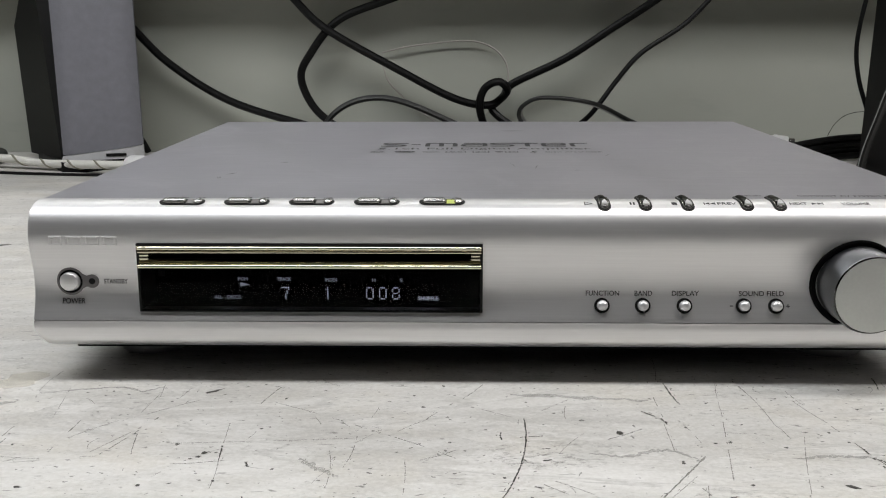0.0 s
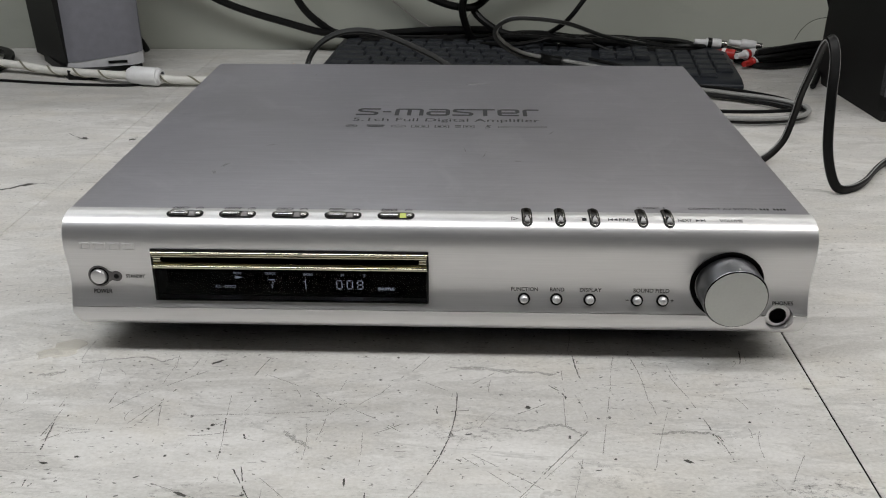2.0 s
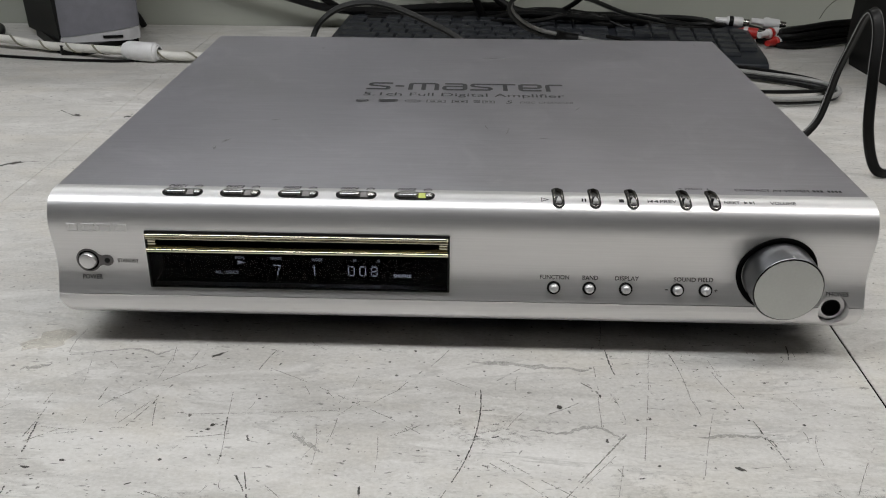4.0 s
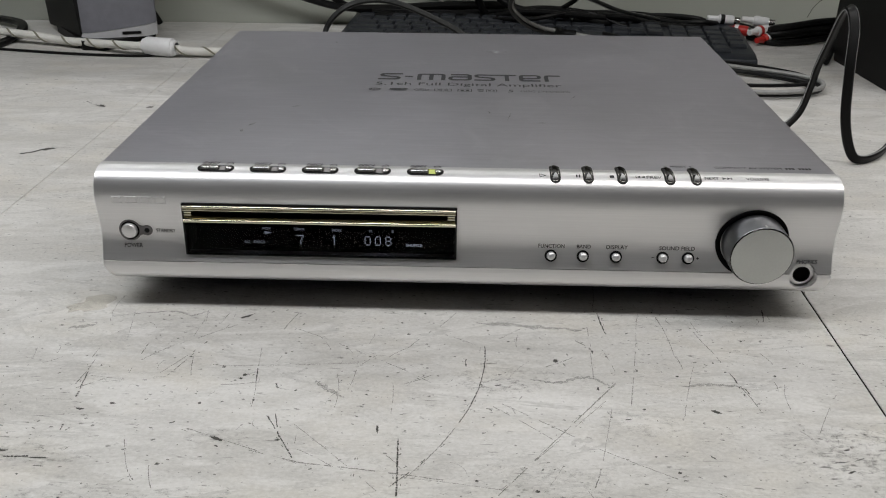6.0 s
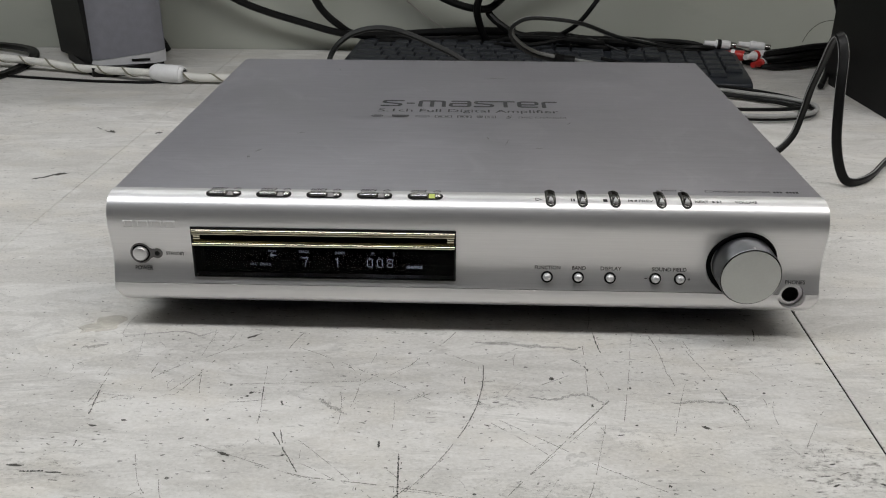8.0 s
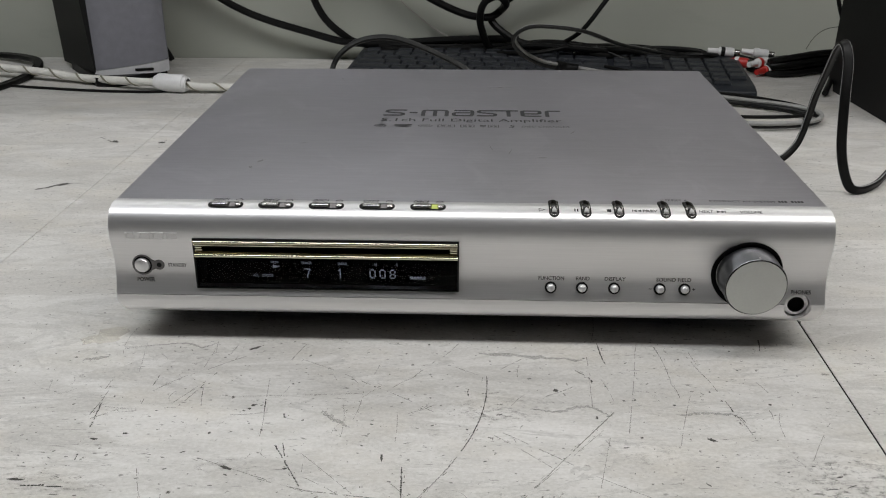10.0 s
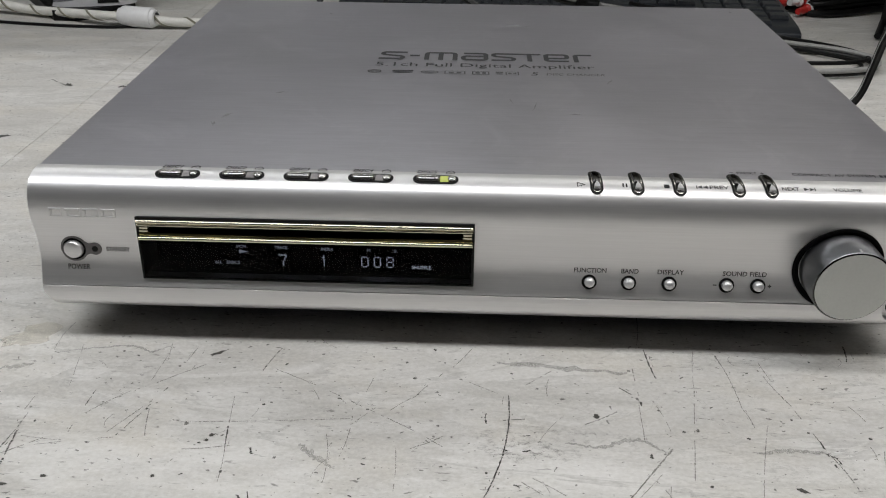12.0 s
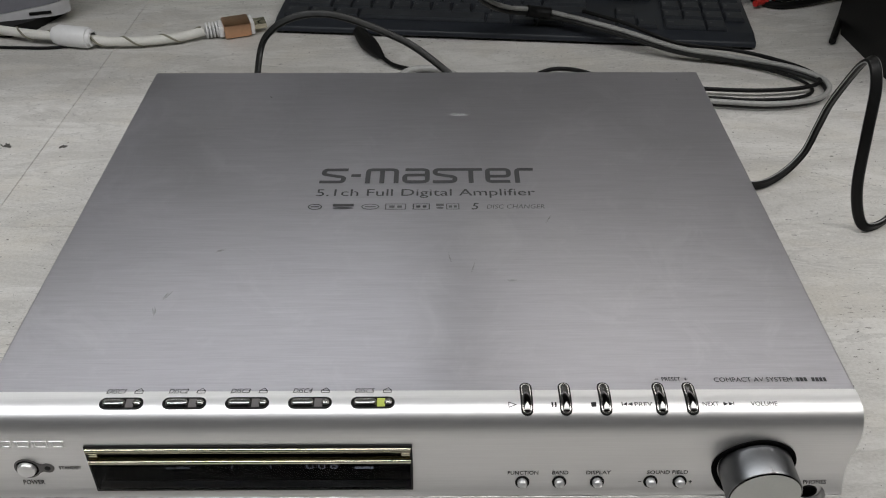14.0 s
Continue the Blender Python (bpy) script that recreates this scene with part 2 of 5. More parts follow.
stain_tan = material("tan_stain", (0.58, 0.53, 0.41), 0.3)
stain_tan.node_tree.nodes["Principled BSDF"].inputs["Alpha"].default_value = 0.25
for m in (scratch_ink, scratch_pale, vein_grey):
    g = Graph(m)
    worn = g.noise(g.mapped((420, 420, 50)), detail=5, rough=0.7)
    g.link(g.ramp(worn, ((0.34, 0.25), (0.60, 0.42 if m == vein_grey else 0.85))), g.out.inputs["Alpha"])
grime = material("grime_film", (0.16, 0.15, 0.125), 0.5)
g = Graph(grime)
cover = g.math("MULTIPLY", g.ramp(g.noise(g.mapped((190, 330, 20)), detail=6, rough=0.75), ((0.50, 0.0), (0.68, 0.45))), g.ramp(g.noise(g.mapped((500, 900, 50)), detail=3), ((0.35, 0.3), (0.6, 1.0))))
g.link(cover, g.out.inputs["Alpha"])


# ---- building helpers ----
def finish(bm, name, mat, parent=None, smooth=True, angle=35):
    me = bpy.data.meshes.new(name)
    bmesh.ops.recalc_face_normals(bm, faces=bm.faces)
    if smooth:
        lim = math.radians(angle)
        for e in bm.edges:
            e.smooth = len(e.link_faces) == 2 and e.calc_face_angle(0) < lim
        for fc in bm.faces:
            fc.smooth = True
    bm.to_mesh(me)
    bm.free()
    me.materials.append(mat)
    ob = new(name, me)
    if parent:
        ob.parent = parent
    return ob


def part(name, bm, mat, parent, label="", smooth=True, angle=35):
    ob = finish(bm, name, mat, parent, smooth, angle)
    if label:
        ob["label"] = label
    return ob


def thing(name, label, category, m=None, group="", kind=""):
    ob = new(name)
    ob.empty_display_size = 0.02
    if m is not None:
        ob.matrix_basis = m
    return tagged(ob, label, category, group, kind)


def box(x0, y0, z0, x1, y1, z1, bevel=0.0, segments=2, bm=None):
    own = bmesh.new()
    r = bmesh.ops.create_cube(own, size=1)
    for v in r["verts"]:
        v.co = Vector(((x0 + x1) / 2 + v.co.x * (x1 - x0), (y0 + y1) / 2 + v.co.y * (y1 - y0), (z0 + z1) / 2 + v.co.z * (z1 - z0)))
    if bevel:
        bmesh.ops.bevel(own, geom=own.edges[:], offset=bevel, segments=segments, profile=0.5, affect="EDGES")
    if bm is None:
        return own
    me = bpy.data.meshes.new("tmp")
    own.to_mesh(me)
    own.free()
    bm.from_mesh(me)
    bpy.data.meshes.remove(me)
    return bm


def lathe(profile, n=32, m=None, bm=None):
    """Turns (radius, height) pairs round the local z axis; a radius of 0 closes the end."""
    bm = bm or bmesh.new()
    m = m or Matrix()
    rings = []
    for r, h in profile:
        if r == 0:
            rings.append([bm.verts.new(m @ Vector((0, 0, h)))])
        else:
            rings.append([bm.verts.new(m @ Vector((r * math.cos(2 * math.pi * i / n), r * math.sin(2 * math.pi * i / n), h))) for i in range(n)])
    for a, b in zip(rings, rings[1:]):
        for i in range(n):
            j = (i + 1) % n
            if len(a) == 1:
                bm.faces.new((a[0], b[i], b[j]))
            elif len(b) == 1:
                bm.faces.new((a[i], a[j], b[0]))
            else:
                bm.faces.new((a[i], a[j], b[j], b[i]))
    return bm


def spline(points, per=8):
    """Smooth line through the points (Catmull-Rom)."""
    p = [Vector(q) for q in points]
    p = [p[0] * 2 - p[1]] + p + [p[-1] * 2 - p[-2]]
    out = []
    for i in range(1, len(p) - 2):
        a, b, c, d = p[i - 1], p[i], p[i + 1], p[i + 2]
        for k in range(per):
            t = k / per
            out.append(0.5 * ((2 * b) + (c - a) * t + (2 * a - 5 * b + 4 * c - d) * t * t + (3 * b - a - 3 * c + d) * t ** 3))
    out.append(p[-2])
    return out


def round_section(r, n=10):
    return [(r * math.cos(2 * math.pi * i / n), r * math.sin(2 * math.pi * i / n)) for i in range(n)]


def twin_section(r):
    """Two conductors side by side, with a furrow between."""
    out = []
    for i in range(16):
        a = 2 * math.pi * i / 16
        side = 1 if math.cos(a) >= 0 else -1
        out.append((side * r * 0.85 + r * math.cos(a), r * math.sin(a) * (0.72 if abs(math.cos(a)) < 0.3 else 1.0)))
    return out


def sweep(points, section, up=(0, 0, 1), per=8, shift=(0, 0), taper=None, bm=None):
    bm = bm or bmesh.new()
    line = spline(points, per)
    up = Vector(up)
    rings = []
    side = None
    for i, p in enumerate(line):
        d = (line[min(i + 1, len(line) - 1)] - line[max(i - 1, 0)]).normalized()
        if side is None:
            side = d.cross(up)
            if side.length < 1e-4:
                side = d.orthogonal()
        side = (side - d * side.dot(d)).normalized()
        top = side.cross(d)
        k = taper(i / (len(line) - 1)) if taper else 1.0
        rings.append([bm.verts.new(p + side * (shift[0] + a * k) + top * (shift[1] + b * k)) for a, b in section])
    n = len(section)
    for a, b in zip(rings, rings[1:]):
        for i in range(n):
            bm.faces.new((a[i], a[(i + 1) % n], b[(i + 1) % n], b[i]))
    bm.faces.new(rings[0][::-1])
    bm.faces.new(rings[-1])
    return bm


def cable(points, radius, mat, label, per=8, name="cable", up=(0, 0, 1)):
    ob = finish(sweep(points, round_section(radius), up, per), name, mat)
    return tagged(ob, label, "cable")


def letters(body, width, height, shear=0.0, bold=0.008):
    """The built-in font as a flat mesh, centred, of that width and capital height."""
    cu = bpy.data.curves.new("letters", "FONT")
    cu.body, cu.shear, cu.resolution_u = body, shear, 3
    cu.align_x, cu.bevel_depth, cu.bevel_resolution = "CENTER", bold, 0
    ob = new("letters", cu)
    me = bpy.data.meshes.new_from_object(ob.evaluated_get(bpy.context.evaluated_depsgraph_get()))
    bpy.data.objects.remove(ob)
    bpy.data.curves.remove(cu)
    bm = bmesh.new()
    bm.from_mesh(me)
    bpy.data.meshes.remove(me)
    bm.normal_update()
    bmesh.ops.delete(bm, geom=[f for f in bm.faces if f.normal.z < 0.1], context="FACES")
    xs = [v.co.x for v in bm.verts]
    sx = width / (max(xs) - min(xs))
    sy = height / 0.69
    mid = (max(xs) + min(xs)) / 2
    for v in bm.verts:
        v.co = Vector(((v.co.x - mid) * sx, (v.co.y - 0.345) * sy, v.co.z * 0.00006 / bold if bold else 0))
    return bm


def flat_shape(outlines):
    """Flat polygons in the local xy plane."""
    bm = bmesh.new()
    for o in outlines:
        bm.faces.new([bm.verts.new((x, y, 0)) for x, y in o])
    return bm


def rect(x0, y0, x1, y1):
    return [(x0, y0), (x1, y0), (x1, y1), (x0, y1)]


def capsule(length, width, n=8):
    """Outline of a pill along x."""
    r, h = width / 2, (length - width) / 2
    return [(h + r * math.sin(a), -r * math.cos(a)) for a in (math.pi * i / n for i in range(n + 1))] + \
           [(-h - r * math.sin(a), r * math.cos(a)) for a in (math.pi * i / n for i in range(n + 1))]


def layered(outline, levels):
    """Stacks a 2D outline, scaled about its middle and inset, at several heights: (inset, height) pairs; closes the last."""
    bm = bmesh.new()
    xs = [p[0] for p in outline]
    ys = [p[1] for p in outline]
    hx, hy = (max(xs) - min(xs)) / 2, (max(ys) - min(ys)) / 2
    cx, cy = (max(xs) + min(xs)) / 2, (max(ys) + min(ys)) / 2
    rings = []
    for inset, h in levels:
        kx, ky = (hx - inset) / hx, (hy - inset) / hy
        rings.append([bm.verts.new((cx + (x - cx) * kx, cy + (y - cy) * ky, h)) for x, y in outline])
    for a, b in zip(rings, rings[1:]):
        for i in range(len(a)):
            bm.faces.new((a[i], a[(i + 1) % len(a)], b[(i + 1) % len(a)], b[i]))
    bm.faces.new(rings[-1])
    return bm


# ---- room ----
WALL_Y = 0.6400
tagged(finish(box(-2.4, WALL_Y, -0.76, 2.4, WALL_Y + 0.1, 1.76), "wall_north", wall_paint, smooth=False), "pale green-grey painted wall behind the bench", "wall", kind="structure")
# walls out of view, darkened to hold down light reaching under the amplifier
tagged(finish(box(-2.5, -2.7, -0.76, 2.5, -2.6, 1.76), "wall_south", plain_wall, smooth=False), "unseen plain wall across the room, kept dark to cut stray light", "wall", kind="structure")
tagged(finish(box(-2.5, -2.6, -0.76, -2.4, WALL_Y + 0.1, 1.76), "wall_west", plain_wall, smooth=False), "unseen plain side wall of the room, kept dark to cut stray light", "wall", kind="structure")
tagged(finish(box(2.4, -2.6, -0.76, 2.5, WALL_Y + 0.1, 1.76), "wall_east", plain_wall, smooth=False), "unseen plain side wall of the room, kept dark to cut stray light", "wall", kind="structure")
tagged(finish(box(-2.5, -2.7, 1.76, 2.5, WALL_Y + 0.1, 1.82), "ceiling", ceiling_tile, smooth=False), "off-white ceiling", "ceiling", kind="structure")
tagged(finish(box(-2.5, -2.7, -0.82, 2.5, WALL_Y + 0.1, -0.76), "floor", floor_mat, smooth=False), "dull grey vinyl floor", "floor", kind="structure")
# board out of view, its depth set to shade the upper wall and bench back
shelf = thing("unseen_shelf", "unseen brown-grey shelf board over the bench, placed to shade the upper wall", "shelf")
part("board", box(-1.6, 0.4900, 0.288, 1.6, WALL_Y, 0.310, 0.002), ledge_paint, shelf)
for bx in (-1.2, 1.2):
    part("bracket", box(bx - 0.012, 0.54, 0.20, bx + 0.012, WALL_Y, 0.288, 0.002), chassis, shelf)

# housings and rods for the unseen lamps
for lx, ly, lz, length, width, power, tint in FITTINGS:
    lamp = thing("unseen_lamp", "unseen white lamp added over the bench, switched on", "lamp", pose(lx, ly, 1.76), "bench lamps")
    top = lz + 0.10 - 1.76
    part("housing", box(-length / 2 + 0.0005, -0.8 * width, top - 0.075, length / 2 - 0.0005, 0.8 * width, top, 0.008), speaker_trim, lamp)
    part("diffuser", box(-length / 2 + 0.001, -0.6 * width, top - 0.083, length / 2 - 0.001, 0.6 * width, top - 0.0755, 0.003), lamp_white, lamp, "white lit diffuser")
    for rx in (-length * 0.35, length * 0.35):
        part("rod", box(rx - 0.004, -0.004, top, rx + 0.004, 0.004, 0, 0.001), chassis, lamp, "thin metal rod")

# ---- bench ----
bench = thing("workbench", "long bench with a worn pale stone-print laminate top, scratched and stained", "workbench")
SEAM_R, SEAM_L, CROSS = 0.1790, -0.2815, 0.220
part("substrate", box(-1.6, -0.55, -0.032, 1.6, WALL_Y - 0.002, -0.0022), void_black, bench, "dark board under the laminate", False)
SKEW = 0.030
panels = {}
for key, (x0, y0, x1, y1) in {"mid": (SEAM_L + 0.00015, -0.55, SEAM_R - 0.0004, CROSS - 0.0001), "left": (-1.6, -0.55, SEAM_L - 0.00015, WALL_Y - 0.002),
                              "right": (SEAM_R + 0.0004, -0.55, 1.6, CROSS - 0.0001), "far": (SEAM_L + 0.00015, CROSS + 0.0001, 1.6, WALL_Y - 0.002)}.items():
    sheet = box(x0, y0, -0.002, x1, y1, 0, 0.0003, 1)
    for v in sheet.verts:
        if abs(v.co.x - SEAM_L) < 0.002:
            v.co.x += SKEW * (v.co.y - 0.30)
    panels[key] = part("laminate_panel", sheet, laminate, bench, smooth=False)
for lx in (-1.5, 1.5):
    for ly in (-0.48, 0.58):
        part("leg", box(lx - 0.03, ly - 0.03, -0.76, lx + 0.03, ly + 0.03, -0.032, 0.003), chassis, bench)

part("seam_filler", box(SEAM_R - 0.00035, -0.55, -0.0021, SEAM_R + 0.00035, CROSS - 0.0002, -0.0003), void_black, bench, "dark line between two laminate sheets", False)

# ---- amplifier ----
AMP_W, AMP_TOP, AMP_BACK, AMP_FOOT = 0.1790, 0.0705, 0.2945, 0.0125
amp = thing("amplifier", "silver disc amplifier with brushed lid, switched on, on the bench", "amplifier")

FACE = [(0.0142, 0.0705), (0.0100, 0.0706), (0.0060, 0.0698), (0.0026, 0.0679), (0.0002, 0.0647), (-0.0013, 0.0605), (-0.0018, 0.0560), (-0.0013, 0.0505), (-0.0007, 0.0455),
        (-0.0007, 0.0405), (-0.0014, 0.0355), (-0.0030, 0.0305), (-0.0044, 0.0272), (-0.0049, 0.0258)]
LIP = [(-0.0054, 0.0255), (-0.0057, 0.0222), (-0.0047, 0.0180), (-0.0016, 0.0147), (0.0030, 0.0130)]
face_line = [Vector((p.x, p.y)) for p in spline([(y, z, 0) for y, z in FACE], 10)]
face_len = [0.0]
for a, b in zip(face_line, face_line[1:]):
    face_len.append(face_len[-1] + (b - a).length)


def face_at(s):
    """Place and outward normal (y, z) on the front's outline, s metres down from the lid (on the lid itself where negative)."""
    if s < 0:
        return Vector((face_line[0].x - s, AMP_TOP)), Vector((0, 1))
    s = min(max(s, 0), face_len[-1] - 1e-6)
    i = max(k for k in range(len(face_len) - 1) if face_len[k] <= s)
    t = (s - face_len[i]) / (face_len[i + 1] - face_len[i])
    p = face_line[i].lerp(face_line[i + 1], t)
    k0, k1 = max(i - 1, 0), min(i + 2, len(face_line) - 1)
    d = (face_line[k1] - face_line[k0]).normalized()
    return p, Vector((d.y, -d.x))


def s_of(y=None, z=None):
    """How far down the outline the given y (on the shoulder) or z (on the face) lies."""
    k = min(range(len(face_line)), key=lambda i: abs(face_line[i].x - y) if z is None else abs(face_line[i].y - z) + (10 if face_len[i] < 0.016 else 0)) if z is not None else \
        min((i for i in range(len(face_line)) if face_len[i] < 0.022), key=lambda i: abs(face_line[i].x - y))
    return face_len[k]


def wrap(bm, x, s):
    """Lays a flat piece (x right, y up, z out) on the curved front."""
    for v in bm.verts:
        p, n = face_at(s - v.co.y)
        v.co = Vector((x + v.co.x, p.x + n.x * v.co.z, p.y + n.y * v.co.z))
    return bm


def raised(bm, h):
    for v in bm.verts:
        v.co.z += h
    return bm


def front_text(body, x, s, width, height, mat, shear=0.0, h=0.00012):
    return part("lettering", wrap(raised(letters(body, width, height, shear), h), x, s), mat, front, smooth=False)


def front_shape(name, outlines, x, s, mat, h=0.00012):
    return part(name, wrap(raised(flat_shape(outlines), h), x, s), mat, front, smooth=False)


def extrude_outline(outline, x0, x1, steps=1, bm=None):
    bm = bm or bmesh.new()
    rows = [[bm.verts.new((x0 + (x1 - x0) * k / steps, y, z)) for y, z in outline] for k in range(steps + 1)]
    n = len(outline)
    for a, b in zip(rows, rows[1:]):
        for i in range(n):
            bm.faces.new((a[i], a[(i + 1) % n], b[(i + 1) % n], b[i]))
    bm.faces.new(rows[0][::-1])
    bm.faces.new(rows[-1])
    return bm


PX, PZ = 0.1652, 0.0243
paxis = Matrix.Translation((PX, 0, PZ)) @ Matrix.Rotation(math.pi / 2, 4, "X")


def bored(bm, profile, n=40):
    """Takes a turned hole along the headphone socket's axis out of a closed mesh."""
    made = []
    for shape in (bm, lathe(profile, n, paxis)):
        bmesh.ops.recalc_face_normals(shape, faces=shape.faces)
        me = bpy.data.meshes.new("bore")
        shape.to_mesh(me)
        shape.free()
        made.append(new("bore", me))
    solid, tool = made
    mod = solid.modifiers.new("bore", "BOOLEAN")
    mod.operation, mod.object, mod.solver = "DIFFERENCE", tool, "EXACT"
    cut = bpy.data.meshes.new_from_object(solid.evaluated_get(bpy.context.evaluated_depsgraph_get()))
    out = bmesh.new()
    out.from_mesh(cut)
    for ob in made:
        me = ob.data
        bpy.data.objects.remove(ob)
        bpy.data.meshes.remove(me)
    bpy.data.meshes.remove(cut)
    return out


def joined(bm, other):
    me = bpy.data.meshes.new("piece")
    other.to_mesh(me)
    other.free()
    bm.from_mesh(me)
    bpy.data.meshes.remove(me)
    return bm


BORE = [(0, -0.0016), (0.0064, -0.0016), (0.0068, 0.0120), (0, 0.0120)]

# lid: a folded sheet with soft edges
lid_mesh = box(-AMP_W + 0.0005, 0.0100, 0.0165, AMP_W - 0.0005, AMP_BACK, AMP_TOP, 0.0007, 3)
bmesh.ops.bisect_plane(lid_mesh, geom=lid_mesh.verts[:] + lid_mesh.edges[:] + lid_mesh.faces[:], plane_co=(0, 0.01424, 0), plane_no=(0, -1, 0), clear_outer=True)
lid = part("top_cover", lid_mesh, brushed, amp, "brushed aluminium lid")
part("chassis", box(-AMP_W + 0.004, 0.0145, AMP_FOOT + 0.0003, AMP_W - 0.004, AMP_BACK - 0.002, 0.0164, 0.0006), chassis, amp, "grey steel underside")
part("back_panel", box(-AMP_W + 0.003, AMP_BACK + 0.0002, 0.014, AMP_W - 0.003, AMP_BACK + 0.0015, AMP_TOP - 0.002, 0.0004), black_matt, amp, "black rear panel")
X0, X1, Z0, Z1 = -0.1364, -0.0036, 0.0300, 0.0555
shell = extrude_outline([(p.x, p.y) for p in face_line] + [(0.0142, 0.0258)], -AMP_W + 0.0006, X0)
joined(shell, bored(extrude_outline([(p.x, p.y) for p in face_line] + [(0.0142, 0.0258)], X1, AMP_W - 0.0006), BORE))
extrude_outline([(p.x, p.y) for p in face_line if p.y > Z1] + [(face_at(s_of(z=Z1))[0].x, Z1), (0.0142, Z1)], X0, X1, bm=shell)
extrude_outline([(face_at(s_of(z=Z0))[0].x, Z0)] + [(p.x, p.y) for p in face_line if p.y < Z0] + [(0.0040, 0.0258), (0.0040, Z0)], X0, X1, bm=shell)
front = part("front_panel", shell, satin, amp, "curved satin silver front")
lip_line = [(p.x, p.y) for p in spline([(y, z, 0) for y, z in LIP], 8)]
lip_mesh = extrude_outline(lip_line + [(0.0120, 0.0130), (0.0120, 0.0254)], -1, 1, 24)
LX, LR = AMP_W - 0.0008, 0.0045
for v in lip_mesh.verts:
    k = round((v.co.x + 1) * 12)
    d = LR * (1 - math.cos(math.pi / 20 * min(k, 24 - k))) if min(k, 24 - k) <= 10 else None
    v.co.x = (LX - d) * (-1 if k < 12 else 1) if d is not None else (k - 12) / 2 * (LX - LR)
    if d is not None:
        drop = math.sqrt(max(0.0, 1 - (1 - d / LR) ** 2))
        v.co.z = 0.0255 - (0.0255 - v.co.z) * (0.45 + 0.55 * drop)
part("lower_lip", bored(lip_mesh, BORE), satin, amp, "rolled silver lip under the front")
# dark sheet below the steel chassis, deepens the shade under the amplifier
part("underside", box(-AMP_W + 0.012, 0.0050, 0.0112, AMP_W - 0.012, AMP_BACK - 0.004, 0.0126, 0.0003), void_black, amp, "near-black sheet under the chassis, added to deepen the shade there")
for fx in (-0.147, 0.147):
    for fy in (0.0405, 0.262):
        part("foot", lathe([(0, 0), (0.0150, 0), (0.0168, 0.003), (0.0175, 0.0111), (0, 0.0111)], 32, Matrix.Translation((fx, fy, 0))), foot_grey, amp, "round grey plastic foot")

# slot loader and display window: stands a little proud and leans out at its foot like the face
YF, LEAN = -0.0029, 0.0625


def leaning(bm):
    for v in bm.verts:
        if v.co.y < 0.005:
            v.co.y -= LEAN * (Z1 - v.co.z)
    return bm


window = part("display_window", box(X0 + 0.0001, 0.0120, 0.0259, X1 - 0.0001, 0.0137, 0.0467), void_black, amp, "black display window with lit digits", False)
part("pane", leaning(box(X0 + 0.0007, YF, Z0 - 0.0002, X1 - 0.0007, YF + 0.0011, 0.0467, 0.0003)), pane_tint, window, "smoked glass pane")
part("tray", box(X0 + 0.0012, 0.0002, Z0 - 0.0001, X1 - 0.0012, 0.0119, Z0 + 0.0003), void_black, window, smooth=False)
part("window_sill", leaning(box(X0, YF + 0.0002, Z0 - 0.0008, X1, 0.0042, Z0 - 0.0002, 0.0002)), black_matt, window)
part("slot_surround", leaning(box(X0, YF + 0.0004, 0.0468, X1, 0.0137, 0.0479, 0.0002)), black_matt, amp)
part("slot_surround", leaning(box(X0, YF + 0.0003, 0.0538, X1, 0.0137, Z1 + 0.0006, 0.0003)), black_matt, amp)
for xe in (X0 - 0.0002, X1 - 0.0008):
    part("window_frame", leaning(box(xe, YF + 0.0001, Z0 - 0.0008, xe + 0.0010, 0.0137, Z1 + 0.0006, 0.0003)), black_matt, amp, "thin black edge of the display")
part("disc_slot", box(X0 + 0.001, 0.0060, 0.0479, X1 - 0.001, 0.0137, 0.0538), void_black, amp, "dark disc loading slot", False)


def rail(z, y, r, sag=0.0, n=10):
    return leaning(sweep([(X0 + 0.0004 + (X1 - X0 - 0.0008) * k / 8, y, z - sag * (1 - (k / 4 - 1) ** 2)) for k in range(9)], round_section(r, n), per=2))


part("gold_rail", rail(0.0544, YF - 0.0001, 0.00075, 0, 14), gold, amp, "polished gold rail along the slot")
part("gold_rail", rail(0.0529, YF + 0.0002, 0.00055), gold, amp, "thin gold rail over the slot")
part("gold_rail", rail(0.0473, YF - 0.0001, 0.00080, 0, 14), gold, amp, "polished gold rail along the slot")
part("gold_rail", rail(0.0489, YF + 0.0010, 0.00085, 0.0008), gold_dark, amp, "bowed bronze rail at the slot's foot")
for xa, xb in ((X0 + 0.0006, X0 + 0.0044), (X1 - 0.0044, X1 - 0.0006)):
    for zg in (0.0502, 0.0515):
        part("slot_guide", leaning(box(xa, YF + 0.0004, zg - 0.0006, xb, 0.0050, zg + 0.0006, 0.0004, 2)), gold, amp, "small gold guide at the slot's end")


def on_window(bm, x, z):
    """Sets a lit sign on the display tube, a finger's width behind the pane."""
    for v in bm.verts:
        v.co = Vector((x + v.co.x, 0.0050, z + 0.0013 + v.co.y))
    return bm


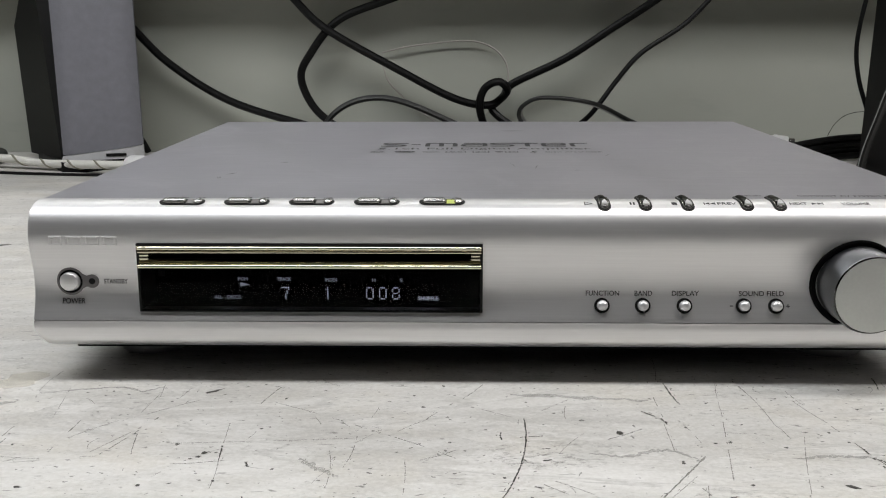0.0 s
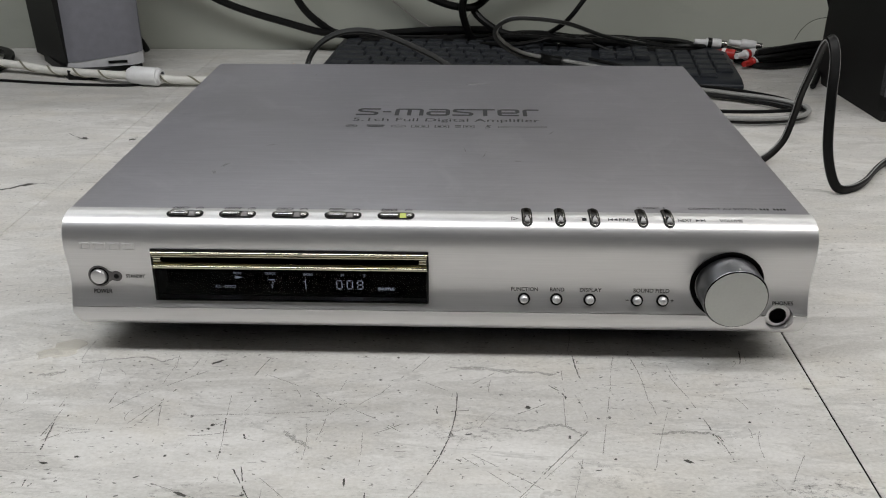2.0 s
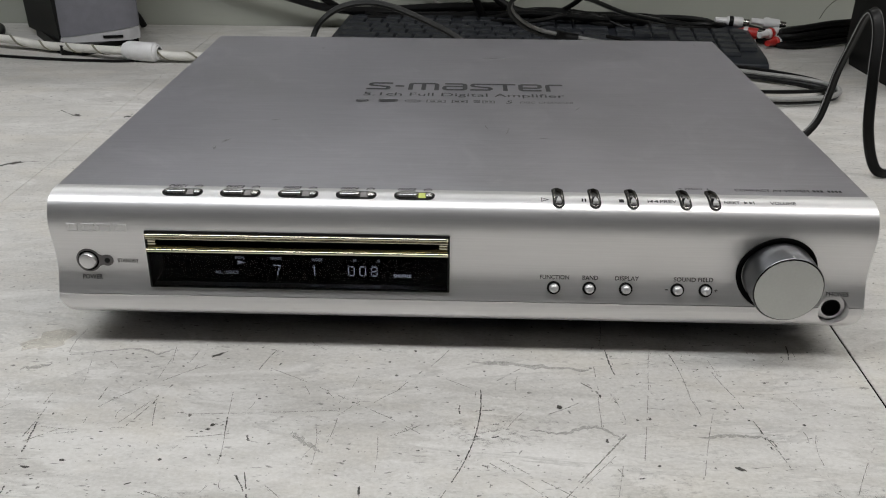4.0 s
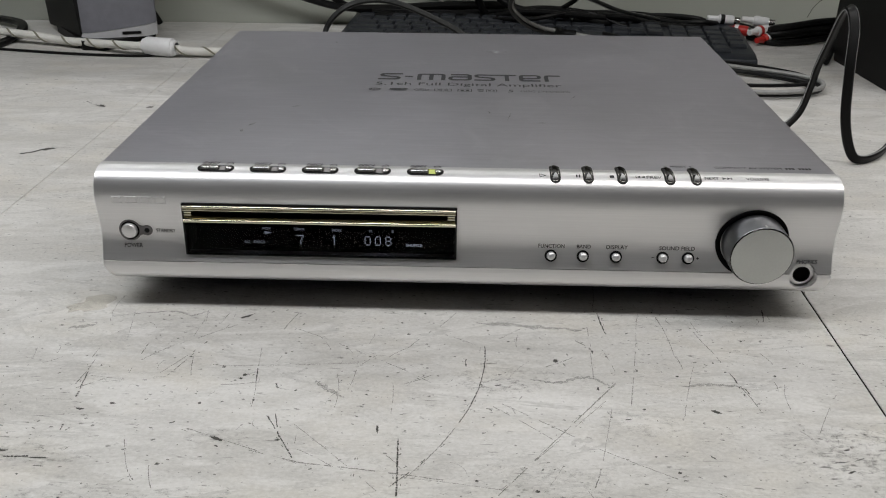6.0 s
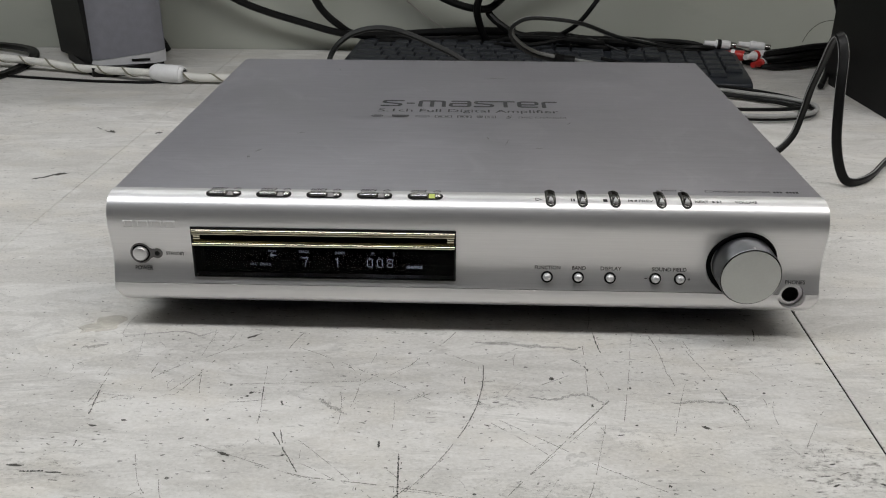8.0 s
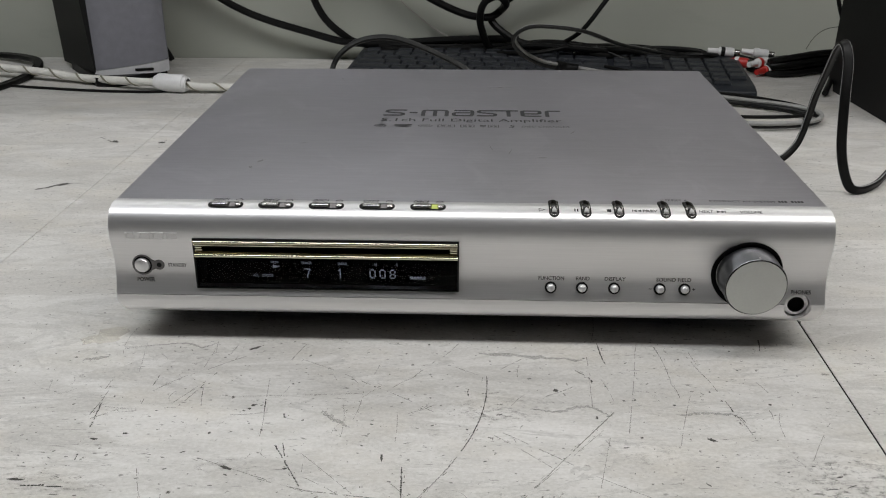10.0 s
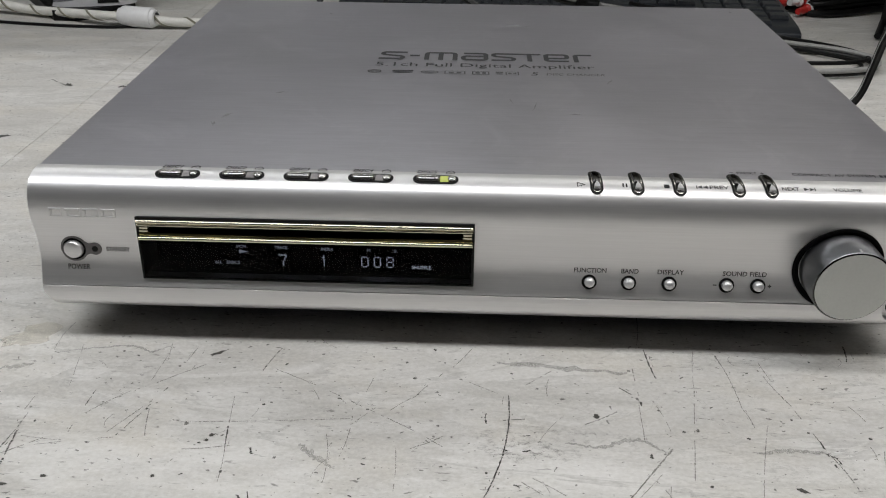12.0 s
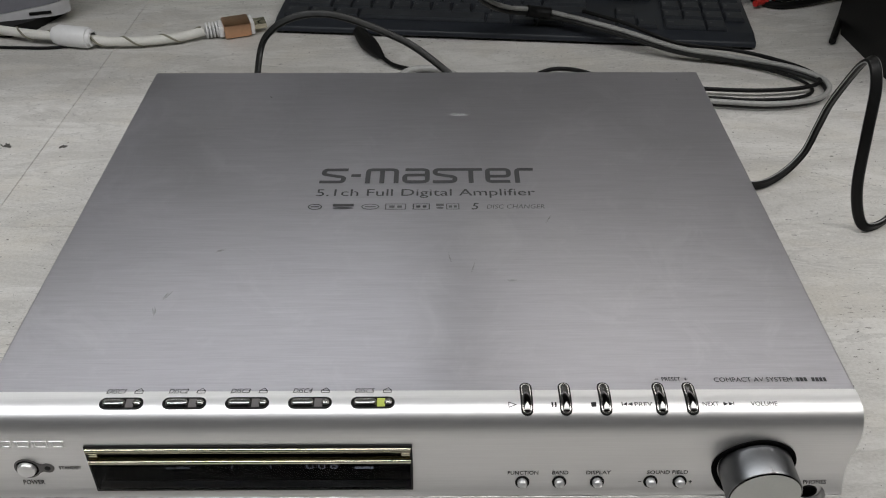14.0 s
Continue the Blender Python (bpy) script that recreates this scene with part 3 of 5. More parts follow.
for body, x, z, w, h, mat in (("PCM", -0.0980, 0.0386, 0.0038, 0.0012, glow_dim), ("ALL", -0.1082, 0.0311, 0.0030, 0.0014, glow_dim), ("DISCS", -0.1020, 0.0311, 0.0054, 0.0014, glow_dim),
                              ("TRACK", -0.0816, 0.0386, 0.0054, 0.0013, glow_dim), ("INDEX", -0.0629, 0.0383, 0.0048, 0.0013, glow_dim), ("M", -0.0461, 0.0382, 0.0013, 0.0013, glow_dim),
                              ("S", -0.0353, 0.0382, 0.0010, 0.0013, glow_dim), ("SHUFFLE", -0.0247, 0.0308, 0.0078, 0.0015, glow)):
    part("lettering", on_window(letters(body, w, h, bold=0.012), x, z), mat, window, smooth=False)
part("play_mark", on_window(flat_shape([[(-0.0018, -0.0009), (0.0020, 0.0), (-0.0018, 0.0009)]]), -0.0973, 0.0363), glow_dim, window, smooth=False)
part("sensor", on_window(flat_shape([rect(-0.0014, -0.0014, 0.0014, 0.0014)]), -0.1302, 0.0410), sensor_grey, window, smooth=False)
DIGITS = {"0": ("01110", "10001", "10001", "10001", "10001", "10001", "01110"), "1": ("00100", "01100", "00100", "00100", "00100", "00100", "00100"),
          "7": ("11111", "00001", "00010", "00010", "00100", "00100", "00100"), "8": ("01110", "10001", "10001", "01110", "10001", "10001", "01110")}
for d, x in (("7", -0.0813), ("1", -0.0645), ("0", -0.0478), ("0", -0.0427), ("8", -0.0375)):
    dots = []
    for r, row in enumerate(DIGITS[d]):
        for c, bit in enumerate(row):
            if bit == "1":
                u, v = (c - 2) * 0.00064, (3 - r) * 0.00076
                dots.append(rect(u - 0.00022, v - 0.00024, u + 0.00022, v + 0.00024))
    part("digit", on_window(flat_shape(dots), x, 0.0328), glow, window, smooth=False)

# disc keys along the shoulder
S_DISC = s_of(y=0.0079)
for k in range(5):
    x = -0.1206 + 0.02536 * k
    well = part("disc_key", wrap(layered(capsule(0.0178, 0.0054), ((0, 0), (0.0, 0.0003), (0.0006, 0.0003), (0.0008, 0.0001))), x, S_DISC), black_matt, amp, "pill-shaped disc key in a black surround")
    bar = layered(capsule(0.0094, 0.0036), ((0, 0.0001), (0.0001, 0.0009), (0.0005, 0.0014), (0.0011, 0.0016)))
    for v in bar.verts:
        v.co.x -= 0.0030
    part("key_bar", wrap(bar, x, S_DISC), chrome, well, "chrome bar key")
    part("window", wrap(raised(flat_shape([rect(0.0018, -0.0019, 0.0050, 0.0019)]), 0.00035), x, S_DISC), lit_green if k == 4 else window_grey, well,
         "lit green window" if k == 4 else "", smooth=False)
    dome = lathe([(0.0017, 0.0001), (0.0016, 0.0008), (0.0010, 0.0013), (0, 0.0015)], 16, Matrix.Translation((0.0063, 0, 0)))
    part("eject_key", wrap(dome, x, S_DISC), chrome, well, "small round chrome key")
    front_text("DISC%d" % (k + 1), x - 0.0036, S_DISC - 0.0063, 0.0080, 0.0025, ink, 0.25)
    front_shape("eject_mark", [[(-0.0016, 0.0002), (-0.0010, 0.0002), (0.0004, 0.0012), (0.0004, 0.0016)], [(0.0004, 0.0016), (0.0004, 0.0012), (0.0012, 0.0002), (0.0018, 0.0002)], rect(-0.0017, -0.0001, 0.0018, 0.0002),
                              rect(-0.0017, -0.0014, 0.0018, -0.0011), rect(-0.0017, -0.0011, -0.0014, -0.0001), rect(0.0015, -0.0011, 0.0018, -0.0001)], x + 0.0056, S_DISC - 0.0064, ink)

# transport keys bent over the shoulder
S_KEY = s_of(y=0.0100)
for x in (0.0431, 0.0588, 0.0749, 0.0974, 0.1098):
    upright = [(-b, a) for a, b in capsule(0.0160, 0.0050, 8)]
    fine = layered(upright, ((0, 0), (0.0, 0.0003), (0.0005, 0.0003), (0.0007, 0.0001)))
    bmesh.ops.subdivide_edges(fine, edges=[e for e in fine.edges if e.calc_length() > 0.006], cuts=8)
    well = part("transport_key", wrap(fine, x, S_KEY), black_matt, amp, "upright pill key in a black surround")
    trim = layered([(-b, a) for a, b in capsule(0.0146, 0.0040, 8)], ((0, 0.0001), (0.0001, 0.0006), (0.0005, 0.0006)))
    bmesh.ops.subdivide_edges(trim, edges=[e for e in trim.edges if e.calc_length() > 0.006], cuts=8)
    part("key_trim", wrap(trim, x, S_KEY), chrome, well, "thin chrome outline")
    stick = layered([(-b, a) for a, b in capsule(0.0138, 0.0032, 8)], ((0, 0.0001), (0.0001, 0.0006), (0.0004, 0.0011), (0.0009, 0.0013)))
    bmesh.ops.subdivide_edges(stick, edges=[e for e in stick.edges if e.calc_length() > 0.006], cuts=8)
    part("key_bar", wrap(stick, x, S_KEY), dark_chrome, well, "smoked chrome key")
    tip = layered([(-0.0013, -0.0058), (0.0013, -0.0058), (0.0010, -0.0042), (0.0, -0.0026), (-0.0010, -0.0042)], ((0, 0.0009), (0.0001, 0.0017), (0.0003, 0.0019)))
    part("key_tip", wrap(tip, x, S_KEY), white_metal, well, "bright rounded tip")
S_SYM = s_of(y=0.0067)
front_shape("play_mark", [[(-0.0016, 0.0013), (-0.0016, -0.0013), (-0.0013, -0.0013), (-0.0013, 0.0013)], [(-0.0013, 0.0013), (-0.0013, 0.0009), (0.0012, -0.0001), (0.0019, 0.0)],
                          [(-0.0013, -0.0013), (0.0019, 0.0), (0.0012, 0.0001), (-0.0013, -0.0009)]], 0.0372, S_SYM, ink_pale)
front_shape("pause_mark", [rect(-0.0010, -0.0011, -0.0003, 0.0011), rect(0.0003, -0.0011, 0.0010, 0.0011)], 0.0540, S_SYM, ink)
front_shape("stop_mark", [rect(-0.0010, -0.0011, 0.0011, 0.0010)], 0.0700, S_SYM, ink)
front_shape("skip_mark", [rect(-0.0022, -0.0009, -0.0018, 0.0009), [(-0.0018, 0), (0.0, -0.0009), (0.0, 0.0009)], [(0.0002, 0), (0.0022, -0.0009), (0.0022, 0.0009)]], 0.0835, S_SYM, ink_pale)
front_shape("skip_mark", [rect(0.0018, -0.0009, 0.0022, 0.0009), [(0.0018, 0), (0.0, 0.0009), (0.0, -0.0009)], [(-0.0002, 0), (-0.0022, 0.0009), (-0.0022, -0.0009)]], 0.1246, S_SYM, ink_pale)
front_text("PREV", 0.0901, S_SYM, 0.0072, 0.0019, ink_pale)
front_text("NEXT", 0.1173, S_SYM, 0.0066, 0.0019, ink_pale)
front_text("VOLUME", 0.1389, S_SYM, 0.0108, 0.0019, ink_pale)

# face: power key, function keys, knob, phones socket
S_PWR = s_of(z=0.0407)
keyhole = [(0.0055 * math.cos(t), 0.0055 * math.sin(t)) for t in (math.radians(32 + 296 * i / 22) for i in range(23))] + [(0.0062, -0.0022)] + \
          [(0.0084 + 0.0027 * math.cos(t), 0.0027 * math.sin(t)) for t in (math.radians(-95 + 190 * i / 10) for i in range(11))] + [(0.0062, 0.0022)]
mount = part("power_switch", wrap(raised(layered(keyhole, ((0, -0.0002), (0, 0.00025), (0.0003, 0.00035))), 0), -0.1640, S_PWR), window_grey, amp, "round power key in a grey keyhole mount")
part("well", wrap(lathe([(0.0047, 0.0002), (0.0047, 0.00045), (0.0040, 0.00045), (0.0038, 0.0003), (0, 0.0003)], 28), -0.1640, S_PWR), void_black, mount, "black ring round the key")
part("button", wrap(lathe([(0.0038, 0.0001), (0.0038, 0.0016), (0.0035, 0.0021), (0.0024, 0.0024), (0, 0.0026)], 28), -0.1640, S_PWR), satin, mount, "domed silver button")
part("standby_lamp", wrap(lathe([(0.0013, 0.0003), (0.0012, 0.0006), (0, 0.0007)], 16), -0.1556, S_PWR), black_matt, mount, "unlit standby lamp")
front_text("POWER", -0.1629, s_of(z=0.0328), 0.0090, 0.0021, ink)
front_text("STANDBY", -0.1463, s_of(z=0.0404), 0.0094, 0.0018, ink)
S_FN = s_of(z=0.0317)
for x in (0.0426, 0.0582, 0.0742, 0.0968, 0.1091):
    well = part("function_key", wrap(lathe([(0.0030, 0), (0.0030, 0.0003), (0.0026, 0.0003), (0.0024, 0.0001), (0, 0.0001)], 22), x, S_FN), black_matt, amp, "small round key in a black ring")
    part("button", wrap(lathe([(0.0020, 0.0001), (0.0021, 0.0014), (0.0020, 0.0020), (0.0016, 0.0026), (0.0009, 0.0030), (0, 0.0032)], 20), x, S_FN), white_metal, well, "silver dome")
S_FT = s_of(z=0.0367)
front_text("FUNCTION", 0.0428, S_FT, 0.0128, 0.0019, ink)
front_text("BAND", 0.0585, S_FT, 0.0068, 0.0019, ink)
front_text("DISPLAY", 0.0746, S_FT, 0.0104, 0.0019, ink)
front_text("SOUND FIELD", 0.1036, S_FT, 0.0172, 0.0019, ink)
front_shape("minus_mark", [rect(-0.0007, -0.00018, 0.0007, 0.00018)], 0.0922, S_FN, ink)
front_shape("plus_mark", [rect(-0.0007, -0.00018, 0.0007, 0.00018), rect(-0.00018, -0.0007, 0.00018, -0.00019), rect(-0.00018, 0.00019, 0.00018, 0.0007)], 0.1137, S_FN, ink)
front_text("PHONES", 0.1664, s_of(z=0.0314), 0.0098, 0.0019, ink)

KX, KZ = 0.1393, 0.0406
axis = Matrix.Translation((KX, -0.0008, KZ)) @ Matrix.Rotation(math.pi / 2, 4, "X")
knob = part("volume_knob", lathe([(0.0150, -0.004), (0.0150, 0.0150), (0.0147, 0.01545)], 64, axis), knob_side, amp, "large brushed volume knob")
part("knob_cap", lathe([(0.0147, 0.01545), (0.0144, 0.0158), (0.0142, 0.0159)], 64, axis), dark_chrome, knob, "dark bevelled rim")
part("knob_face", lathe([(0.0142, 0.0159), (0.0139, 0.01595), (0, 0.01595)], 64, axis), knob_face, knob, "pale flat knob face")
part("knob_mark", box(KX - 0.0004, -0.0160, KZ + 0.0149, KX + 0.0004, -0.0140, KZ + 0.01515), stripe_white, knob)
part("knob_well", wrap(lathe([(0.0174, -0.001), (0.0174, 0.0007), (0.0166, 0.0009), (0.0150, 0.0002)], 64), KX - 0.0003, s_of(z=KZ)), void_black, amp, "black ring round the knob")

jack = part("phones_socket", lathe([(0.0063, 0.0010), (0.0061, 0.0018), (0.0050, 0.0022), (0.0040, 0.0023)], 36, paxis), satin, amp, "recessed silver headphone socket")
part("socket_ring", lathe([(0.0042, 0.0021), (0.0041, 0.0027), (0.0038, 0.0027), (0.0037, 0.0016)], 28, paxis), black_matt, jack)
part("socket_hole", lathe([(0.0038, 0.0024), (0.0036, 0.0015), (0, 0.0015)], 28, paxis), void_black, jack)

# maker's mark as four raised plain blocks
S_LOGO = s_of(z=0.0571)
for k, w in enumerate((0.0050, 0.0062, 0.0060, 0.0058)):
    x = -0.1680 + 0.0070 * k
    for o in (rect(-w / 2, 0.0012, w / 2, 0.0019), rect(-w / 2, -0.0019, w / 2, -0.0012), rect(-w / 2, -0.0012, -w / 2 + 0.0012, 0.0012), rect(w / 2 - 0.0012, -0.0012, w / 2, 0.0012)):
        part("emblem_bar", wrap(layered(o, ((0, 0), (0.0001, 0.00030), (0.0003, 0.00040))), x, S_LOGO), satin, front, smooth=False)


# lid print
def on_lid(bm, x, y, h=0.00018):
    for v in bm.verts:
        v.co = Vector((x + v.co.x, y + v.co.y, AMP_TOP + h))
    return bm


part("lettering", on_lid(letters("5.1ch Full Digital Amplifier", 0.1172, 0.0062, bold=0.001), 0.0007, 0.1556), ink_lid, lid, smooth=False)
part("lettering", on_lid(letters("DISC CHANGER", 0.0305, 0.0036, 0.2, 0.0), 0.0480, 0.1424), ink_faint, lid, smooth=False)
part("lettering", on_lid(letters("5", 0.0040, 0.0056, 0.2), 0.0268, 0.1428), ink_lid, lid, smooth=False)
part("lettering", on_lid(letters("COMPACT AV SYSTEM", 0.0325, 0.0024, bold=0.004), 0.1378, 0.0194), ink, lid, smooth=False)
for k in range(8):
    if k != 3:
        part("model_bar", on_lid(flat_shape([rect(-0.0006, -0.0011, 0.0006, 0.0011)]), 0.1564 + 0.0016 * k, 0.0194), ink_pale, lid, smooth=False)
part("lettering", on_lid(letters("PRESET", 0.0078, 0.0022, bold=0.002), 0.1039, 0.0198), ink, lid, smooth=False)
part("minus_mark", on_lid(flat_shape([rect(-0.0007, -0.0002, 0.0007, 0.0002)]), 0.0978, 0.0198), ink, lid, smooth=False)
part("plus_mark", on_lid(flat_shape([rect(-0.0007, -0.0002, 0.0007, 0.0002), rect(-0.0002, -0.0008, 0.0002, -0.00021), rect(-0.0002, 0.00021, 0.0002, 0.0008)]), 0.1099, 0.0198), ink, lid, smooth=False)

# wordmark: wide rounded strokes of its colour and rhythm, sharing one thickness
WY0, WY1, T = 0.1644, 0.1790, 0.0027
H = WY1 - WY0


def stroke_shape(line, t=T, corner=0.0024, close_end=False):
    """A flat band of even width along a bent line (x, y from the mark's foot), with rounded bends."""
    pts = [Vector(p) for p in line]
    path = [pts[0]]
    for a, b, c in zip(pts, pts[1:], pts[2:]):
        r = min(corner, (a - b).length * 0.45, (c - b).length * 0.45)
        p0, p1 = b + (a - b).normalized() * r, b + (c - b).normalized() * r
        path += [p0 * (1 - u) ** 2 + b * 2 * u * (1 - u) + p1 * u * u for u in (0, 0.25, 0.5, 0.75, 1)]
    path.append(pts[-1])
    bm = bmesh.new()
    rows = []
    for i, p in enumerate(path):
        d = (path[min(i + 1, len(path) - 1)] - path[max(i - 1, 0)]).normalized()
        nrm = Vector((-d.y, d.x)) * t / 2
        rows.append((bm.verts.new((p.x + nrm.x, WY0 + p.y + nrm.y, 0)), bm.verts.new((p.x - nrm.x, WY0 + p.y - nrm.y, 0))))
    for (a, b), (c, d) in zip(rows, rows[1:]):
        bm.faces.new((a, b, d, c))
    return bm


lo, mid, hi = T / 2, H / 2, H - T / 2
MARK = [
    [(-0.0575, lo), (-0.0448, lo), (-0.0442, 0.0058), (-0.0560, 0.0088), (-0.0552, hi), (-0.0424, hi)],
    [(-0.0405, mid + 0.0002), (-0.0352, mid + 0.0002)],
    [(-0.0312, 0), (-0.0312, hi), (-0.0156, hi), (-0.0156, 0)], [(-0.0234, H - T), (-0.0234, 0)],
    [(-0.0108, hi), (0.0014, hi), (0.0014, lo), (-0.0110, lo), (-0.0110, mid + 0.0006), (0.0000, mid + 0.0006)],
    [(0.0044, lo), (0.0164, lo), (0.0168, 0.0058), (0.0056, 0.0088), (0.0058, hi), (0.0318, hi)], [(0.0254, H - T), (0.0254, 0)],
    [(0.0356, mid - 0.0008), (0.0462, mid - 0.0008), (0.0462, hi), (0.0346, hi), (0.0346, lo), (0.0468, lo)],
    [(0.0508, 0), (0.0508, hi), (0.0600, hi)],
]
for line in MARK:
    part("wordmark_stroke", on_lid(stroke_shape(line), 0, 0), ink_lid, lid, smooth=False)
# small format marks: plain shapes
def oval(a, b, n=16):
    return [(a * math.cos(2 * math.pi * i / n), b * math.sin(2 * math.pi * i / n)) for i in range(n)]


def hoop(a, b, t, n=16):
    outer, inner = oval(a, b, n), oval(a - t, b - t, n)
    return [[outer[i], outer[(i + 1) % n], inner[(i + 1) % n], inner[i]] for i in range(n)]


for x, w, kind, mat in ((-0.0573, 0.0075, "hoop", ink_lid), (-0.0425, 0.0110, "bars", ink_lid), (-0.0283, 0.0095, "hoop", ink_faint), (-0.0150, 0.0110, "box", ink_faint), (-0.0015, 0.0090, "box", ink_lid), (0.0083, 0.0040, "bars", ink_faint),
                        (0.0150, 0.0070, "box", ink_faint)):
    if kind == "hoop":
        shapes = hoop(w / 2, 0.0026, 0.0006) + [rect(-w * 0.3, -0.0004, w * 0.3, 0.0004)]
    elif kind == "bars":
        shapes = [rect(-w / 2, 0.0004, w / 2, 0.0026), oval(w / 2, 0.0009)]
        shapes[1] = [(u, v - 0.0012) for u, v in shapes[1]]
    else:
        shapes = [rect(-w / 2, 0.0021, w / 2, 0.0026), rect(-w / 2, -0.0026, w / 2, -0.0021), rect(-w / 2, -0.0021, -w / 2 + 0.0006, 0.0021), rect(w / 2 - 0.0006, -0.0021, w / 2, 0.0021),
                  rect(-w * 0.3, -0.0010, -w * 0.05, 0.0010), rect(w * 0.08, -0.0010, w * 0.3, 0.0010)]
    part("format_mark", on_lid(flat_shape(shapes), x, 0.1426), mat, lid, smooth=False)
# scuffs on the lid
rnd = random.Random(4)
for x, y, length, turn, w in ((0.0198, 0.2385, 0.021, 0.06, 0.0012), (0.024, 0.092, 0.018, 1.35, 0.00022), (0.013, 0.100, 0.012, 1.75, 0.00022), (-0.118, 0.073, 0.010, 1.2, 0.0007), (-0.121, 0.062, 0.008, 1.9, 0.0006),
                              (-0.100, 0.106, 0.009, 0.4, 0.0005), (0.042, 0.083, 0.010, 0.02, 0.0005), (-0.098, 0.261, 0.002, 0.6, 0.0009), (0.163, 0.283, 0.002, 0.2, 0.0009), (0.064, 0.131, 0.012, 1.1, 0.0003)):
    c, s = math.cos(turn), math.sin(turn)
    for k in range(3):
        u0 = -length / 2 + rnd.uniform(0, 0.3) * length
        u1 = length / 2 - rnd.uniform(0, 0.3) * length
        off = (k - 1) * w * 0.9
        o = [(u0, off), ((u0 + u1) / 2, off - w * 0.35), (u1, off + w * 0.1), ((u0 + u1) / 2, off + w * 0.35)]
        part("scuff", on_lid(flat_shape([[(a * c - b * s, a * s + b * c) for a, b in o]]), x, y, 0.0001), scuff_white, lid, "pale scratch", smooth=False)

# ---- speakers ----
def speaker(label, m, width, side, cloth, strip, flare=0.0, foot=None):
    """side: outline (depth, height) of the shell; the front slopes back from its foot."""
    sp = thing("speaker", label, "speaker", m, "desktop speakers")
    (d0, z0), (d1, z1) = side[0], side[1]
    hull = extrude_outline([(d + 0.006, z) for d, z in side], -width / 2, width / 2)
    under = extrude_outline([(0.004, 0.0), (side[-1][0] - 0.006, 0.0), (side[-1][0] - 0.002, 0.0095), (0.0, 0.0095)], -width / 2 + 0.001, width / 2 - 0.001)
    if foot:
        under.free()
        under = bmesh.new()
        low, high = [[under.verts.new((x, y, z)) for x, y in foot] for z in (0.0, 0.0095)]
        for i in range(len(foot)):
            j = (i + 1) % len(foot)
            under.faces.new((low[i], low[j], high[j], high[i]))
        under.faces.new(low[::-1])
        under.faces.new(high)
    for v in list(hull.verts) + ([] if foot else list(under.verts)):
        v.co.x -= max(0, v.co.y - 0.006) * flare
    part("shell", hull, speaker_black, sp, "black plastic shell")
    part("base", under, black_matt, sp, "black base")

    def sloped(za, zb, proud, inset, mat, name, text, low=None, high=None):
        k = (d1 - d0) / (z1 - z0)
        ya, yb = d0 + (za - z0) * k, d0 + (zb - z0) * k
        bm = bmesh.new()
        n = 12
        rows = []
        for z, y, drop in ((za, ya, low), (zb, yb, high)):
            row = []
            for i in range(n + 1):
                u = i / n * 2 - 1
                row.append((u * (width / 2 - inset), y + 0.006 * abs(u) ** 5 - proud * (1 - abs(u) ** 6), z - (drop or 0) * (1 - u) / 2))
            rows.append(row)
        verts = [[bm.verts.new(p) for p in row] for row in rows]
        backs = [[bm.verts.new((p[0], p[1] + 0.0075, p[2])) for p in row] for row in rows]
        for i in range(n):
            bm.faces.new((verts[0][i], verts[0][i + 1], verts[1][i + 1], verts[1][i]))
            bm.faces.new((verts[1][i], verts[1][i + 1], backs[1][i + 1], backs[1][i]))
            bm.faces.new((verts[0][i + 1], verts[0][i], backs[0][i], backs[0][i + 1]))
        bm.faces.new((verts[0][0], verts[1][0], backs[1][0], backs[0][0]))
        bm.faces.new((verts[1][n], verts[0][n], backs[0][n], backs[1][n]))
        return part(name, bm, mat, sp, text)

    sloped(z0 + 0.0125, z1 - 0.003, 0.002, 0.0, cloth, "grille", "cloth grille", low=0.0085 if foot else 0)
    bar = sloped(z0, z0 + 0.0120, 0.003, 0.0, strip, "trim_strip", "plain strip under the grille", high=0.0085 if foot else 0)
    part("emblem", box(0.004, d0 - 0.0034, z0 + 0.0030, 0.023, d0 - 0.0026, z0 + 0.0058, 0.0003), black_matt, bar, "small dark emblem bar")
    return sp


speaker("grey-fronted black desktop speaker, turned aside, by the wall", pose(-0.3665, 0.5215, 0, 0, 0, 15), 0.077,
        [(0, 0.0095), (0.026, 0.190), (0.045, 0.192), (0.098, 0.137), (0.091, 0.0060)], grille, speaker_trim, 0.50, [(-0.036, -0.012), (-0.014, -0.018), (0.006, -0.008), (0.034, 0.030), (-0.020, 0.078), (-0.074, 0.080)])
speaker("tall black desktop speaker with charcoal front near the cables", pose(0.4231, 0.3791, 0, 0, 0, 4), 0.090,
        [(0, 0.0095), (0.012, 0.200), (0.050, 0.205), (0.134, 0.160), (0.134, 0.0095)], grille_dark, speaker_black)

# ---- keyboard ----
KB_W, KB_D = 0.426, 0.130
kb = thing("keyboard", "dark grey full-size computer keyboard half hidden behind the amplifier", "keyboard", pose(-0.1409, 0.5074, 0, 0, 0, math.degrees(math.atan2(-0.0365, 0.411))))
shell = extrude_outline([(0.0, 0.003), (0.002, 0.0075), (0.016, 0.0095), (KB_D - 0.004, 0.0150), (KB_D, 0.0125), (KB_D, 0.004), (0.004, 0.0015)], 0, KB_W)
bmesh.ops.bevel(shell, geom=shell.edges[:], offset=0.0012, segments=2, profile=0.5, affect="EDGES")
part("shell", shell, key_body, kb, "dark plastic shell")
